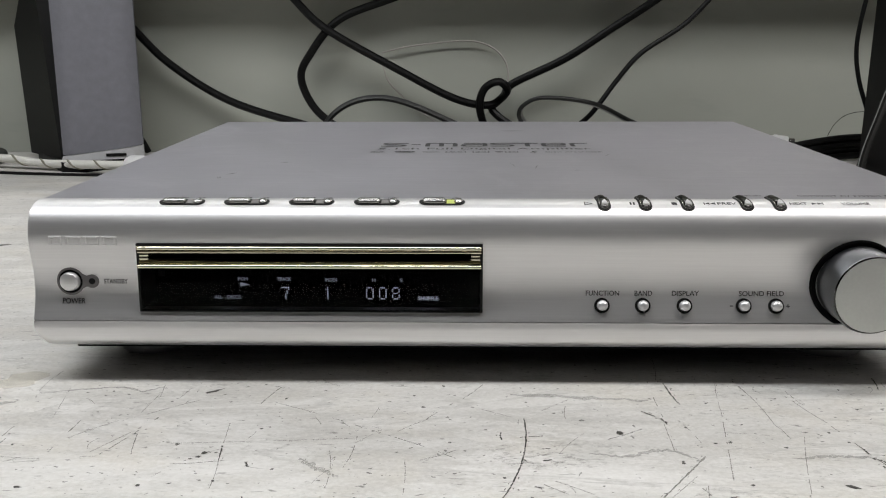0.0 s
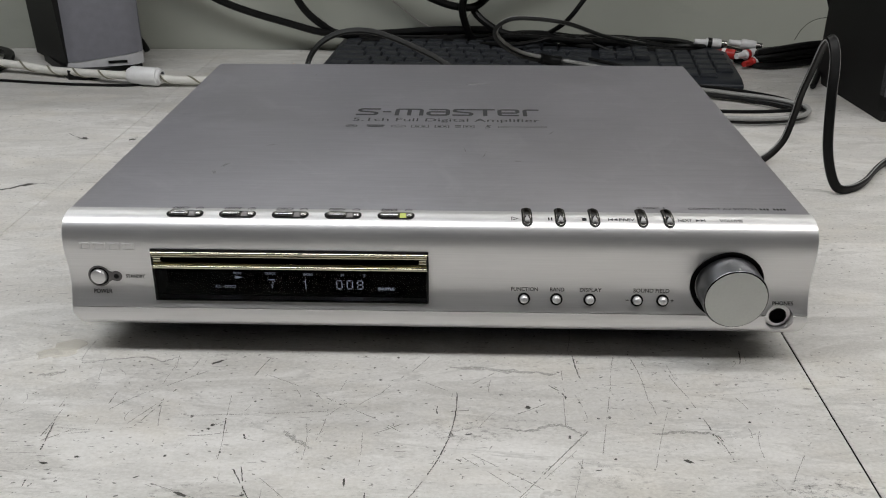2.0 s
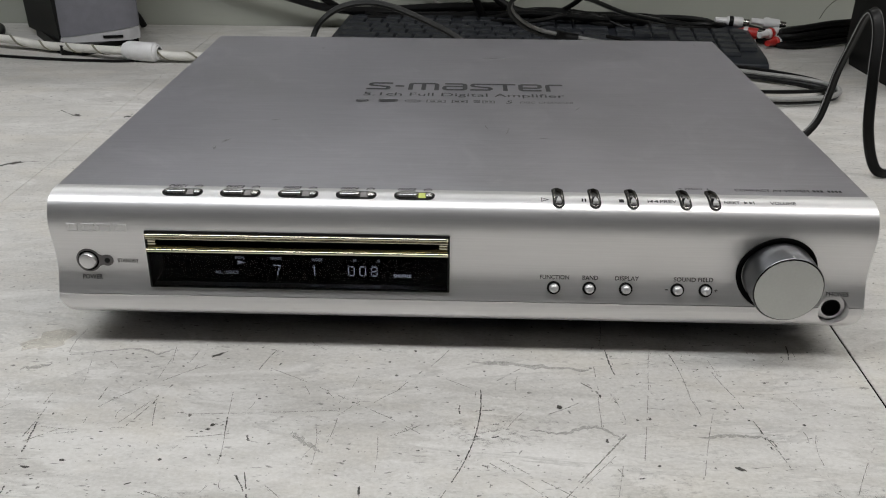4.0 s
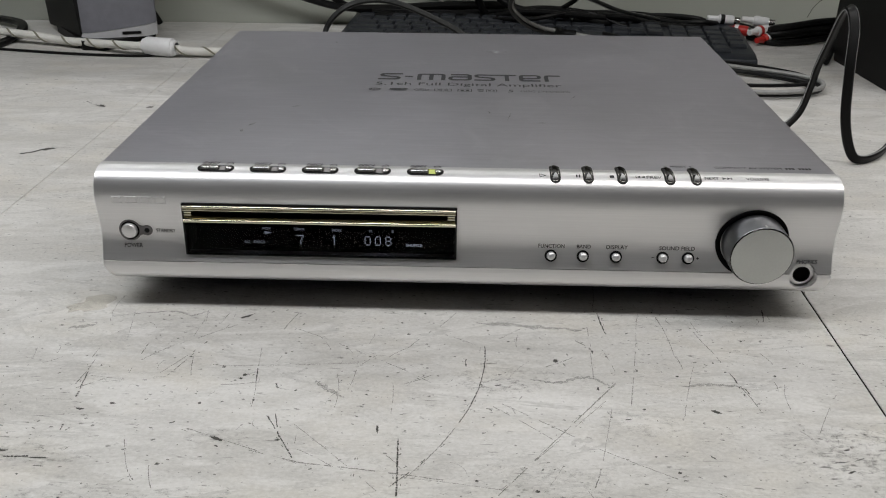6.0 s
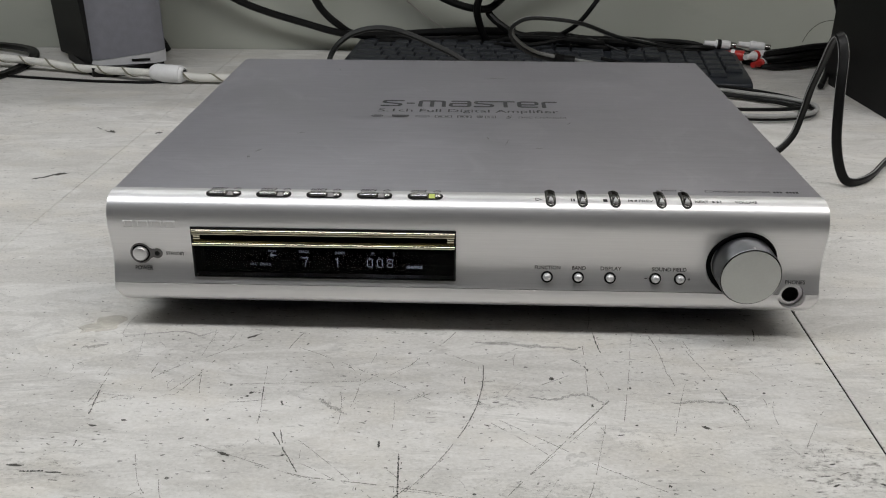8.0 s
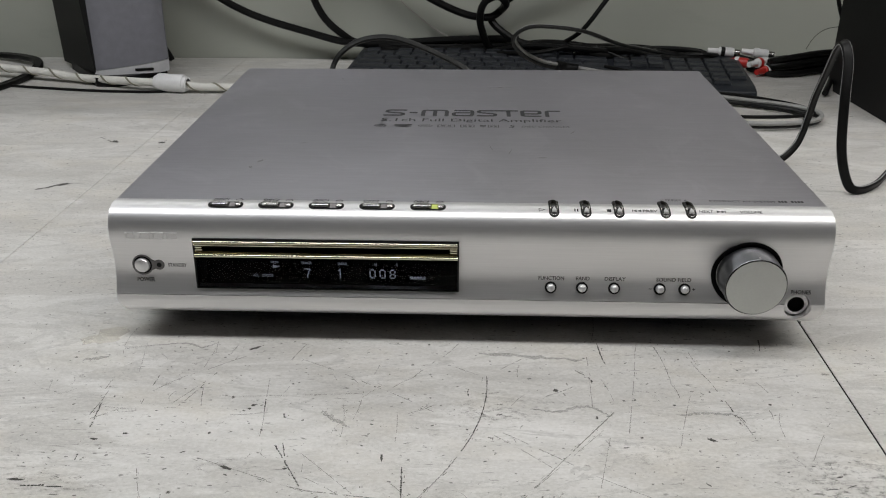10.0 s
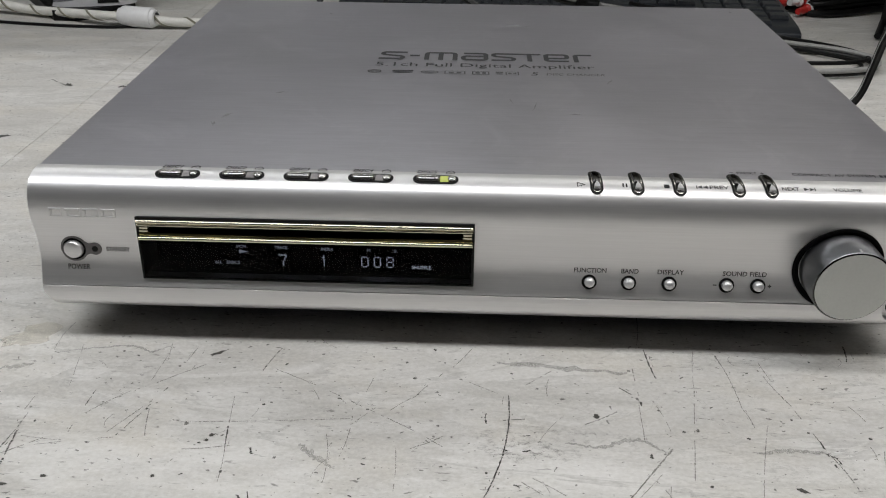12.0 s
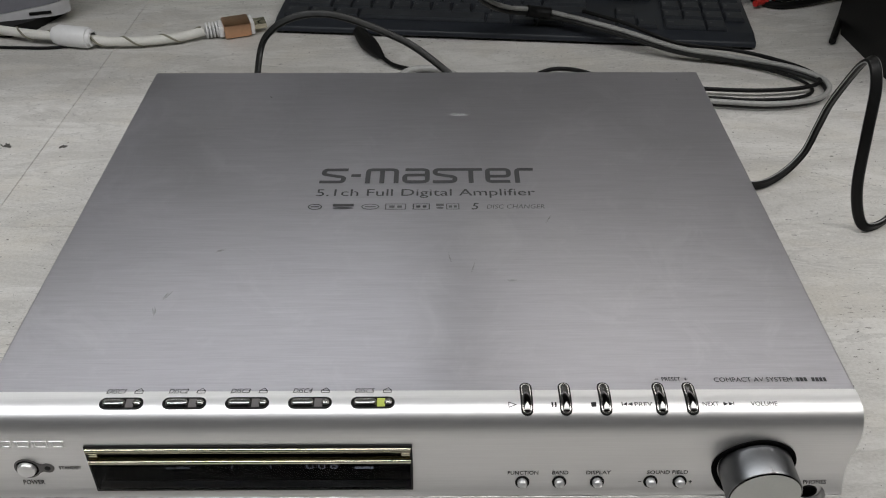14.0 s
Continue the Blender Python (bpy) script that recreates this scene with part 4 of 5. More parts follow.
for fx in (0.03, KB_W - 0.03):
    for fy in (0.012, KB_D - 0.012):
        part("rubber_foot", box(fx - 0.012, fy - 0.004, 0, fx + 0.012, fy + 0.004, 0.0045), black_matt, kb)
U = 0.0184
rows = [[(0, 1.25), (1.25, 1.25), (2.5, 1.25), (3.75, 6.25), (10, 1.25), (11.25, 1.25), (12.5, 1.25), (13.75, 1.25), (15.3, 1), (16.3, 1), (17.3, 1), (18.6, 2), (20.6, 1)],
        [(0, 2.25)] + [(2.25 + i, 1) for i in range(10)] + [(12.25, 2.75), (16.3, 1), (18.6, 1), (19.6, 1), (20.6, 1), (21.6, 1)],
        [(0, 1.75)] + [(1.75 + i, 1) for i in range(11)] + [(12.75, 2.25), (18.6, 1), (19.6, 1), (20.6, 1), (21.6, 1)],
        [(0, 1.5)] + [(1.5 + i, 1) for i in range(12)] + [(13.5, 1.5), (15.3, 1), (16.3, 1), (17.3, 1), (18.6, 1), (19.6, 1), (20.6, 1), (21.6, 1)],
        [(i, 1) for i in range(13)] + [(13, 2), (15.3, 1), (16.3, 1), (17.3, 1), (18.6, 1), (19.6, 1), (20.6, 1), (21.6, 1)]]
rows.append([(0, 1), (2, 1), (3, 1), (4, 1), (5, 1), (6.5, 1), (7.5, 1), (8.5, 1), (9.5, 1), (11, 1), (12, 1), (13, 1), (14, 1), (15.3, 1), (16.3, 1), (17.3, 1)])
cap_mesh = {}
for r, row in enumerate(rows):
    for c, w in row:
        if w not in cap_mesh:
            bm = layered(rect(0.0007, 0.0007, w * U - 0.0007, 0.0172), ((0, 0), (0.0001, 0.002), (0.0010, 0.0042), (0.0018, 0.0046)))
            me = bpy.data.meshes.new("key")
            bmesh.ops.recalc_face_normals(bm, faces=bm.faces)
            bm.to_mesh(me)
            bm.free()
            me.materials.append(keycap)
            pm = bpy.data.meshes.new("key_print")
            b2 = flat_shape([rect(0.0036, 0.0086, 0.0056, 0.0112)]) if w <= 1.25 else flat_shape([rect(0.0036, 0.0080, 0.0090, 0.0094)])
            raised(b2, 0.0047)
            b2.to_mesh(pm)
            b2.free()
            pm.materials.append(key_print)
            cap_mesh[w] = (me, pm)
        key = new("key", cap_mesh[w][0])
        key.parent = kb
        y = 0.0165 + r * 0.0182
        key.matrix_basis = Matrix.Translation((0.0060 + c * U, y, 0.0082 + 0.043 * y))
        if w < 6:
            pr = new("key_print", cap_mesh[w][1])
            pr.parent = key

# ---- white video cable ----
lead = thing("video_cable", "white braided video cable with gold thread and copper plug", "cable")
path = [(-0.577, 0.5508, 0.0130), (-0.4641, 0.5234, 0.0100), (-0.4258, 0.5149, 0.0066), (-0.3834, 0.5004, 0.0077), (-0.3441, 0.4869, 0.0092), (-0.3081, 0.4815, 0.0092), (-0.2772, 0.4782, 0.0066), (-0.2464, 0.4809, 0.0061),
        (-0.2209, 0.4876, 0.0061), (-0.2014, 0.4975, 0.0071)]
part("cord", sweep(path, round_section(0.0041, 14)), cable_white, lead, "white braided cord")
line = spline(path, 40)
dist, helix = 0.0, []
for a, b in zip(line, line[1:]):
    d = (b - a).normalized()
    side = d.cross(Vector((0, 0, 1))).normalized()
    top = side.cross(d)
    ang = -dist / 0.033 * 2 * math.pi
    helix.append(a + (side * math.cos(ang) + top * math.sin(ang)) * 0.0040)
    dist += (b - a).length
part("gold_thread", sweep(helix[::2], round_section(0.0010, 5), per=2), braid_gold, lead, "thin gold spiral thread")
fdir = math.degrees(math.atan2(-0.006, 0.030))
fm = Matrix.Translation((-0.3106, 0.482, 0.0097)) @ Matrix.Rotation(math.radians(fdir), 4, "Z") @ Matrix.Rotation(math.pi / 2, 4, "Y")
part("ferrite_core", lathe([(0.0050, -0.0185), (0.0070, -0.0180), (0.0078, -0.0150), (0.0088, -0.0145), (0.0092, -0.0130), (0.0092, 0.0130), (0.0088, 0.0145), (0.0078, 0.0150), (0.0070, 0.0180), (0.0050, 0.0185)], 28, fm), white_plastic, lead, "white ferrite bead")
pdir = math.atan2(0.012, 0.040)
pm_ = Matrix.Translation((-0.2004, 0.498, 0.0073)) @ Matrix.Rotation(pdir + 0.05, 4, "Z")
relief = bmesh.new()
for k in range(4):
    lathe([(0.0042, 0.001 + 0.0030 * k), (0.0068, 0.0014 + 0.0030 * k), (0.0070, 0.0026 + 0.0030 * k), (0.0046, 0.0032 + 0.0030 * k)], 20, pm_ @ Matrix.Rotation(math.pi / 2, 4, "Y"), relief)
part("strain_relief", relief, white_plastic, lead, "ribbed white strain relief")


def at(bm, m):
    for v in bm.verts:
        v.co = m @ v.co
    return bm


part("plug_collar", at(box(0.012, -0.0085, -0.0052, 0.0165, 0.0085, 0.0052, 0.0012), pm_), white_plastic, lead)
part("plug_shell", at(box(0.0165, -0.0105, -0.0062, 0.0400, 0.0105, 0.0062, 0.0010), pm_), copper, lead, "copper-coloured plug shell")
part("plug_collar", at(box(0.0400, -0.0098, -0.0056, 0.0435, 0.0098, 0.0056, 0.0010), pm_), white_plastic, lead)
part("plug_tip", at(box(0.0435, -0.0070, -0.0024, 0.0545, 0.0070, 0.0024, 0.0004), pm_), gold, lead, "gold plug tip")

# ---- cables ----
cable([(-0.638, 0.5262, 0.0015), (-0.4479, 0.489, 0.0015), (-0.3881, 0.4794, 0.0015), (-0.3542, 0.477, 0.0015), (-0.3306, 0.4767, 0.0015), (-0.3132, 0.4816, 0.0015), (-0.2928, 0.4924, 0.0015)], 0.0014, cable_black, "thin black lead lying on the bench")
curl = [(-0.64, 0.630, 0.004), (-0.561, 0.621, 0.006), (-0.512, 0.594, 0.008), (-0.493, 0.571, 0.0075), (-0.488, 0.546, 0.0045), (-0.490, 0.510, 0.0030), (-0.505, 0.465, 0.0030), (-0.54, 0.42, 0.0030)]
tagged(finish(sweep(curl, twin_section(0.0030)), "cable", cable_black), "flat black twin cable curled on the bench beside the speaker", "cable")
cable([(-0.372, 0.596, 0.050), (-0.364, 0.603, 0.030), (-0.357, 0.609, 0.014), (-0.3535, 0.612, 0.004)], 0.0035, cable_black, "short black cable behind the speaker")
cable([(-0.4446, 0.6202, 0.2215), (-0.4053, 0.6198, 0.1772), (-0.3691, 0.6194, 0.1432), (-0.3267, 0.619, 0.0989), (-0.2637, 0.6183, 0.0587), (-0.1872, 0.6175, 0.034), (-0.1427, 0.617, 0.0237), (-0.0931, 0.6315, 0.0206), (-0.0207, 0.6325, 0.0247), (0.0517, 0.6325, 0.0258)], 0.0042, cable_black, "black cable sagging down the wall")
cable([(-0.0207, 0.6107, 0.1874), (-0.0817, 0.6143, 0.1648), (-0.1417, 0.617, 0.1421), (-0.1747, 0.6174, 0.1051), (-0.1841, 0.6175, 0.0824), (-0.1737, 0.6173, 0.0546), (-0.1541, 0.6171, 0.035), (-0.1293, 0.6249, 0.0206), (-0.062, 0.6325, 0.0165), (0.0207, 0.6325, 0.0155)], 0.0042, cable_black, "black cable looping down the wall")
cable([(-0.2274, 0.6098, 0.2059), (-0.1881, 0.6094, 0.1647), (-0.154, 0.609, 0.1328), (-0.0827, 0.6103, 0.0927), (-0.0227, 0.6117, 0.0618), (0.0134, 0.6133, 0.0536), (0.031, 0.6172, 0.0618), (0.0414, 0.613, 0.0762), (0.0951, 0.6104, 0.1019), (0.1416, 0.6099, 0.1318), (0.1922, 0.6054, 0.1657), (0.2377, 0.6028, 0.2058)], 0.0042, cable_black, "long black cable swagged across the wall")
cable([(0.0207, 0.6253, 0.0124), (0.0124, 0.6133, 0.0288), (0.0062, 0.6053, 0.0535), (0.0114, 0.6012, 0.072), (0.0258, 0.598, 0.0792), (0.0351, 0.603, 0.07), (0.0269, 0.6212, 0.0577), (0.0196, 0.6193, 0.0494), (0.0341, 0.6131, 0.036), (0.0569, 0.6129, 0.0247), (0.0931, 0.6195, 0.0206)], 0.0042, cable_black, "knotted end of a black cable")
cable([(0.0982, 0.6145, 0.0227), (0.1198, 0.5838, 0.0462), (0.1456, 0.5836, 0.0812), (0.1683, 0.5833, 0.1079), (0.2044, 0.585, 0.1316), (0.222, 0.5848, 0.147), (0.2478, 0.5855, 0.1768), (0.2685, 0.5863, 0.2056)], 0.0026, cable_black, "thin black cable rising along the wall")
cable([(0.3975, 0.5809, 0.2107), (0.3882, 0.581, 0.1654), (0.383, 0.581, 0.1182), (0.3882, 0.581, 0.0843), (0.4006, 0.5809, 0.0514), (0.413, 0.5807, 0.0206)], 0.0022, cable_black, "thin black wire beside the tall speaker")
cable([(0.376, 0.612, 0.020), (0.380, 0.606, 0.034), (0.389, 0.601, 0.044), (0.402, 0.596, 0.048), (0.412, 0.590, 0.047)], 0.0003, cable_black, "fine black wire curl by the wall")
cable([(-0.0982, 0.6325, 0.1081), (-0.062, 0.6325, 0.1154), (0, 0.6325, 0.1195), (0.031, 0.6325, 0.103), (0.0352, 0.6325, 0.0721), (0.0052, 0.6325, 0.0309)], 0.0009, wire_pink, "thin pinkish wire against the wall")
cable([(-0.0982, 0.6325, 0.0948), (-0.0879, 0.6325, 0.0721), (-0.0465, 0.6325, 0.0371), (-0.0103, 0.6325, 0.0185)], 0.0008, wire_pink, "thin pinkish wire against the wall")

# arching twin lead from the amplifier's back
arch = thing("speaker_lead", "dark grey twin lead arching out of the amplifier's back", "cable")
apts = [(-0.114, 0.296, 0.0201), (-0.1234, 0.3336, 0.0333), (-0.1226, 0.3613, 0.0545), (-0.1134, 0.3632, 0.0687), (-0.09793, 0.363, 0.0783), (-0.07822, 0.3627, 0.0818), (-0.0572, 0.3625, 0.0783), (-0.0276, 0.3622, 0.0662), (-0.0061, 0.358, 0.0555), (0.0224, 0.3498, 0.0343), (0.0459, 0.3318, 0.0181), (0.0509, 0.2962, 0.0161)]
part("cord", sweep(apts, twin_section(0.0015), (0, 0.6325, 0)), cable_dark, arch)
part("ridge", sweep(apts, round_section(0.0004, 6), (0, 0.6325, 0), shift=(0.0, 0.0012)), black_matt, arch)

# grey and black leads: a loop standing on the keyboard, then a coil on the bench
grey = thing("coiled_lead", "grey and black twin lead looped over the keyboard", "cable")
gpts = [(0.1958, 0.5425, 0.0307), (0.1491, 0.5028, 0.047), (0.1047, 0.463, 0.0682), (0.0615, 0.4534, 0.0743), (0.0441, 0.4536, 0.0692), (0.039, 0.4577, 0.059), (0.0493, 0.4697, 0.0448), (0.0678, 0.4835, 0.0326), (0.0946, 0.4983, 0.024), (0.1213, 0.491, 0.0214), (0.1642, 0.4704, 0.0178), (0.2103, 0.4518, 0.0102), (0.2573, 0.4423, 0.0061),
        (0.3001, 0.4249, 0.0051), (0.3192, 0.4009, 0.0051), (0.3065, 0.3764, 0.0051), (0.2675, 0.3659, 0.0051), (0.2206, 0.3704, 0.0051), (0.1737, 0.3778, 0.0051), (0.1226, 0.3833, 0.0061), (0.0817, 0.364, 0.0061), (0.0611, 0.3247, 0.0101), (0.061, 0.2981, 0.0201)]
part("grey_core", sweep(gpts, round_section(0.0021, 10), shift=(0.0018, 0)), cable_grey, grey, "grey conductor")
part("dark_core", sweep(gpts, round_section(0.0019, 10), shift=(-0.0018, 0)), cable_dark, grey, "dark conductor")
part("joint_sleeve", sweep([(0.0853, 0.4944, 0.027), (0.0946, 0.4983, 0.024), (0.1069, 0.4962, 0.023)], round_section(0.0052, 12)), black_matt, grey, "black joint sleeve")
coil = [(0.1336, 0.4949, 0.0265), (0.1694, 0.4774, 0.0224), (0.2104, 0.4619, 0.0122), (0.2626, 0.4543, 0.0081), (0.3012, 0.4308, 0.0071), (0.3163, 0.4109, 0.0061), (0.3109, 0.3981, 0.0061), (0.2904, 0.3904, 0.0061), (0.2556, 0.3878, 0.0061), (0.2096, 0.3922, 0.0061), (0.1534, 0.3978, 0.0081), (0.1145, 0.3952, 0.0208), (0.0869, 0.3916, 0.0197), (0.051, 0.3643, 0.0081), (0.0305, 0.3152, 0.0121)]
cable(coil, 0.0017, cable_black, "black lead coiled on the bench behind the amplifier")
cable([(0.1686, 0.3828, 0.003), (0.2197, 0.3823, 0.003), (0.2554, 0.3779, 0.003), (0.2902, 0.3815, 0.003), (0.3068, 0.3932, 0.003), (0.3009, 0.413, 0.003), (0.2685, 0.4361, 0.0036), (0.2307, 0.4496, 0.0036)], 0.0014, cable_black, "grey lead coiled on the bench behind the amplifier")
cable([(-0.0357, 0.3653, 0.0121), (-0.0225, 0.3908, 0.0182), (-0.0041, 0.3985, 0.0208), (0.0204, 0.3923, 0.0182), (0.0347, 0.3694, 0.0121)], 0.0028, cable_grey, "short grey loop behind the amplifier")

# keyboard lead with its moulded grommet
klead = thing("keyboard_lead", "thin black lead with a moulded grommet beside the keyboard", "cable")
part("grommet", sweep([(-0.0632, 0.497, 0.0071), (-0.0544, 0.4768, 0.0061), (-0.0472, 0.4626, 0.0061), (-0.039, 0.4485, 0.0051)], round_section(0.0058, 12), taper=lambda t: 0.55 + 0.75 * math.sin(math.pi * min(1, 0.15 + t * 0.85)) - 0.25 * t), black_matt, klead, "swollen rubber grommet")
part("cord", sweep([(-0.041, 0.4515, 0.0051), (-0.0307, 0.4404, 0.003), (-0.0123, 0.4302, 0.003), (0.0205, 0.414, 0.003), (0.0511, 0.3742, 0.003)], round_section(0.0018, 8)), cable_black, klead)

# twin power lead standing in a loop by the amplifier's side
power = thing("power_lead", "flat black white-striped twin lead standing in a loop", "cable")
ppts = [(0.1527, 0.3089, 0.0101), (0.193, 0.269, 0.004), (0.2182, 0.2579, 0.004), (0.2397, 0.2675, 0.0045), (0.2576, 0.2782, 0.0161), (0.2643, 0.2821, 0.0361), (0.2654, 0.2781, 0.0542), (0.2666, 0.2682, 0.0762), (0.2649, 0.2515, 0.0986), (0.2649, 0.2406, 0.1036),
        (0.2658, 0.2307, 0.092), (0.2639, 0.2199, 0.067), (0.2664, 0.215, 0.033), (0.2739, 0.2129, 0.0095), (0.282, 0.2118, 0.0035), (0.301, 0.2254, 0.0035), (0.3373, 0.2704, 0.004), (0.4076, 0.3259, 0.004)]
part("cord", sweep(ppts, twin_section(0.0018), (0.2, 0.6325, 0)), cable_black, power, "black twin cord")
for off in (0.0031, -0.0031):
    part("stripe", sweep(ppts, round_section(0.00042, 6), (0.2, 0.6325, 0), shift=(off, 0.0)), stripe_white, power, "white stripe")

# tangle behind the keyboard
rnd = random.Random(11)
for k in range(10):
    y = 0.6200 + 0.010 * rnd.random()
    x0 = rnd.uniform(-0.13, 0.09)
    pts = [(x0 + (0.25 - x0) * i / 6, min(0.6330, y - rnd.uniform(0, 0.05) * (i > 2)), 0.009 + 0.010 * rnd.random() + (0.008 if 2 < i < 5 else 0)) for i in range(7)]
    pts += [(0.285, 0.6010 + 0.02 * rnd.random(), 0.006 + 0.006 * rnd.random()), (0.33, 0.5810 + 0.03 * rnd.random(), 0.005)]
    cable(pts, rnd.choice((0.0024, 0.0028, 0.0034)), cable_black, "black cable in the tangle behind the keyboard")
for k in range(11):
    a = rnd.uniform(-0.012, 0.014)
    z = 0.0022 * k
    pts = [(0.306 + 0.003 * k, 0.5800 + 0.010 * rnd.random(), 0.004 + 0.5 * z), (0.325, 0.572 + a, 0.004 + 0.6 * z), (0.352, 0.574 + a, 0.004 + 0.8 * z), (0.380, 0.580 + 0.6 * a, 0.005 + 0.85 * z), (0.425, 0.592 + 0.3 * a, 0.006 + 0.8 * z)]
    cable(pts, 0.0032, cable_black, "black cable in a bundle by the tall speaker")
cable([(0.4003, 0.5657, 0.0308), (0.3768, 0.5254, 0.0123), (0.3534, 0.4805, 0.0041)], 0.0030, cable_black, "cut black cable end on the bench")

# phono plugs
def phono(label, m, ring, sleeve=None):
    ph = thing("phono_plug", label, "plug", m, "phono plugs")
    rot = Matrix.Rotation(math.pi / 2, 4, "Y")
    part("sleeve", lathe([(0, -0.016), (0.0030, -0.016), (0.0036, -0.004), (0.0052, -0.003), (0.0055, 0.010), (0.0050, 0.0125), (0, 0.0125)], 20, rot), sleeve or white_plastic, ph)
    part("band", lathe([(0.0056, -0.002), (0.0058, -0.001), (0.0058, 0.0015), (0.0056, 0.0025)], 20, rot), ring, ph)
    part("tip", lathe([(0.0040, 0.0125), (0.0040, 0.0190), (0, 0.0190)], 16, rot), chrome, ph, "metal collar")
    return ph


phono("white phono plug lying on the cable tangle", pose(0.279, 0.6004, 0.019, 0, 4, -4), cable_black)
phono("white phono plug lying on the cable tangle", pose(0.3162, 0.5969, 0.0185, 0, 6, -8), white_plastic)
phono("white phono plug with red band on the cable tangle", pose(0.3127, 0.5717, 0.0133, 0, 0, 34), red_plastic)
phono("red phono plug among the cables behind the keyboard", pose(0.3198, 0.5675, 0.0062, 0, 0, 38), white_plastic, red_plastic)
phono("red phono plug among the cables behind the keyboard", pose(0.2922, 0.585, 0.0113, 0, 0, -30), white_plastic, red_plastic)

# ---- marks on the laminate ----
def stroke(x0, y0, x1, y1, w, mat, panel="mid", bend=0.0, breaks=0.25, seed=0):
    """A worn scratch: a broken, uneven thin strip."""
    r = random.Random(seed)
    a, b = Vector((x0, y0)), Vector((x1, y1))
    d = b - a
    side = Vector((-d.y, d.x)).normalized()
    n = max(6, int(d.length / 0.0013))
    bm = bmesh.new()

    def p(t, off):
        q = a + d * t + side * (bend * 4 * t * (1 - t) + off)
        return bm.verts.new((q.x, q.y, 0.00012))

    on = True
    for k in range(n):
        if r.random() < 0.35:
            on = r.random() > breaks
        if not on:
            continue
        t0, t1 = k / n, (k + r.uniform(0.7, 1.15)) / n
        w0, w1 = w * r.uniform(0.25, 0.95), w * r.uniform(0.25, 0.95)
        j = r.uniform(-0.15, 0.15) * w
        bm.faces.new((p(t0, j - w0 / 2), p(t1, j - w1 / 2), p(t1, j + w1 / 2), p(t0, j + w0 / 2)))
        if r.random() < 0.12:
            j += w * r.choice((-1.6, 1.5))
            bm.faces.new((p(t0, j - w0 / 4), p(t1, j - w1 / 4), p(t1, j + w1 / 4), p(t0, j + w0 / 4)))
    return part("scratch", bm, mat, panels[panel], smooth=False)


def blot(x, y, length, width, turn, mat, panel="mid", seed=0):
    """A stain with a ragged edge."""
    r = random.Random(seed)
    n = 18
    bm = bmesh.new()
    c, s = math.cos(turn), math.sin(turn)
    vs = []
    for i in range(n):
        a = 2 * math.pi * i / n
        k = r.uniform(0.55, 1.1)
        u, v = length / 2 * k * math.cos(a), width / 2 * k * math.sin(a)
        vs.append(bm.verts.new((x + u * c - v * s, y + u * s + v * c, 0.00014)))
    mid = bm.verts.new((x, y, 0.00014))
    for i in range(n):
        bm.faces.new((vs[i], vs[(i + 1) % n], mid))
    return part("stain", bm, mat, panels[panel], smooth=False)


# long dark arc and the marks along the bench front
NEAR = [(0.0109, -0.0358, -0.002, -0.0969, 0.0007, 0.004), (-0.002, -0.0969, -0.0207, -0.1279, 0.0006, 0.001), (-0.0247, -0.1044, -0.0227, -0.1375, 0.0009, 0), (-0.0404, -0.1166, -0.0394, -0.1375, 0.0006, 0), (-0.1683, -0.0546, -0.1619, -0.1072, 0.001, 0), (-0.08, -0.0922, -0.0651, -0.1175, 0.0008, 0),
        (-0.0771, -0.0903, -0.0721, -0.1081, 0.0007, 0), (-0.0721, -0.1081, -0.0631, -0.1213, 0.0006, 0), (-0.0059, -0.1072, -0.0148, -0.1185, 0.0006, 0), (-0.0187, -0.1241, -0.0276, -0.1346, 0.0007, 0), (-0.1775, -0.1213, -0.1677, -0.1204, 0.0012, 0)]
for k, (x0, y0, x1, y1, w, bend) in enumerate(NEAR):
    stroke(x0, y0, x1, y1, w, scratch_ink if k in (1, 3) else scratch_dark, bend=bend, breaks=0.12 if k in (0, 2) else 0.4, seed=k)
NEAR_FAINT = [(0.0375, -0.1025, 0.0138, -0.0818, 0.0005), (0.0623, -0.0762, 0.0158, -0.1327, 0.0004), (-0.0682, -0.0969, -0.0296, -0.1356, 0.0004), (0.1632, -0.0677, 0.1472, -0.094, 0.0004), (-0.1106, -0.1016, -0.0592, -0.1222, 0.0005), (-0.0217, -0.127, 0.0177, -0.1327, 0.0004),
        (-0.1252, -0.1289, -0.1193, -0.1356, 0.0006), (0.0643, -0.0818, 0.0562, -0.1147, 0.0004), (-0.0701, -0.1091, -0.0483, -0.1222, 0.0005), (-0.1193, -0.1241, -0.1144, -0.1365, 0.0005), (-0.1282, -0.1337, -0.1193, -0.1251, 0.0005), (0.0562, -0.1138, 0.0513, -0.1298, 0.0006),
        (-0.1145, -0.1016, -0.0997, -0.1063, 0.0004), (-0.0829, -0.1138, -0.0612, -0.1204, 0.0006), (-0.0612, -0.1204, -0.0059, -0.1279, 0.0007), (-0.1342, -0.1091, -0.1262, -0.1279, 0.0004), (0.0683, -0.063, 0.0148, -0.1356, 0.0006), (0.0178, -0.0799, 0.0563, -0.1081, 0.0006),
        (0.0563, -0.1081, 0.0996, -0.1327, 0.0006)]
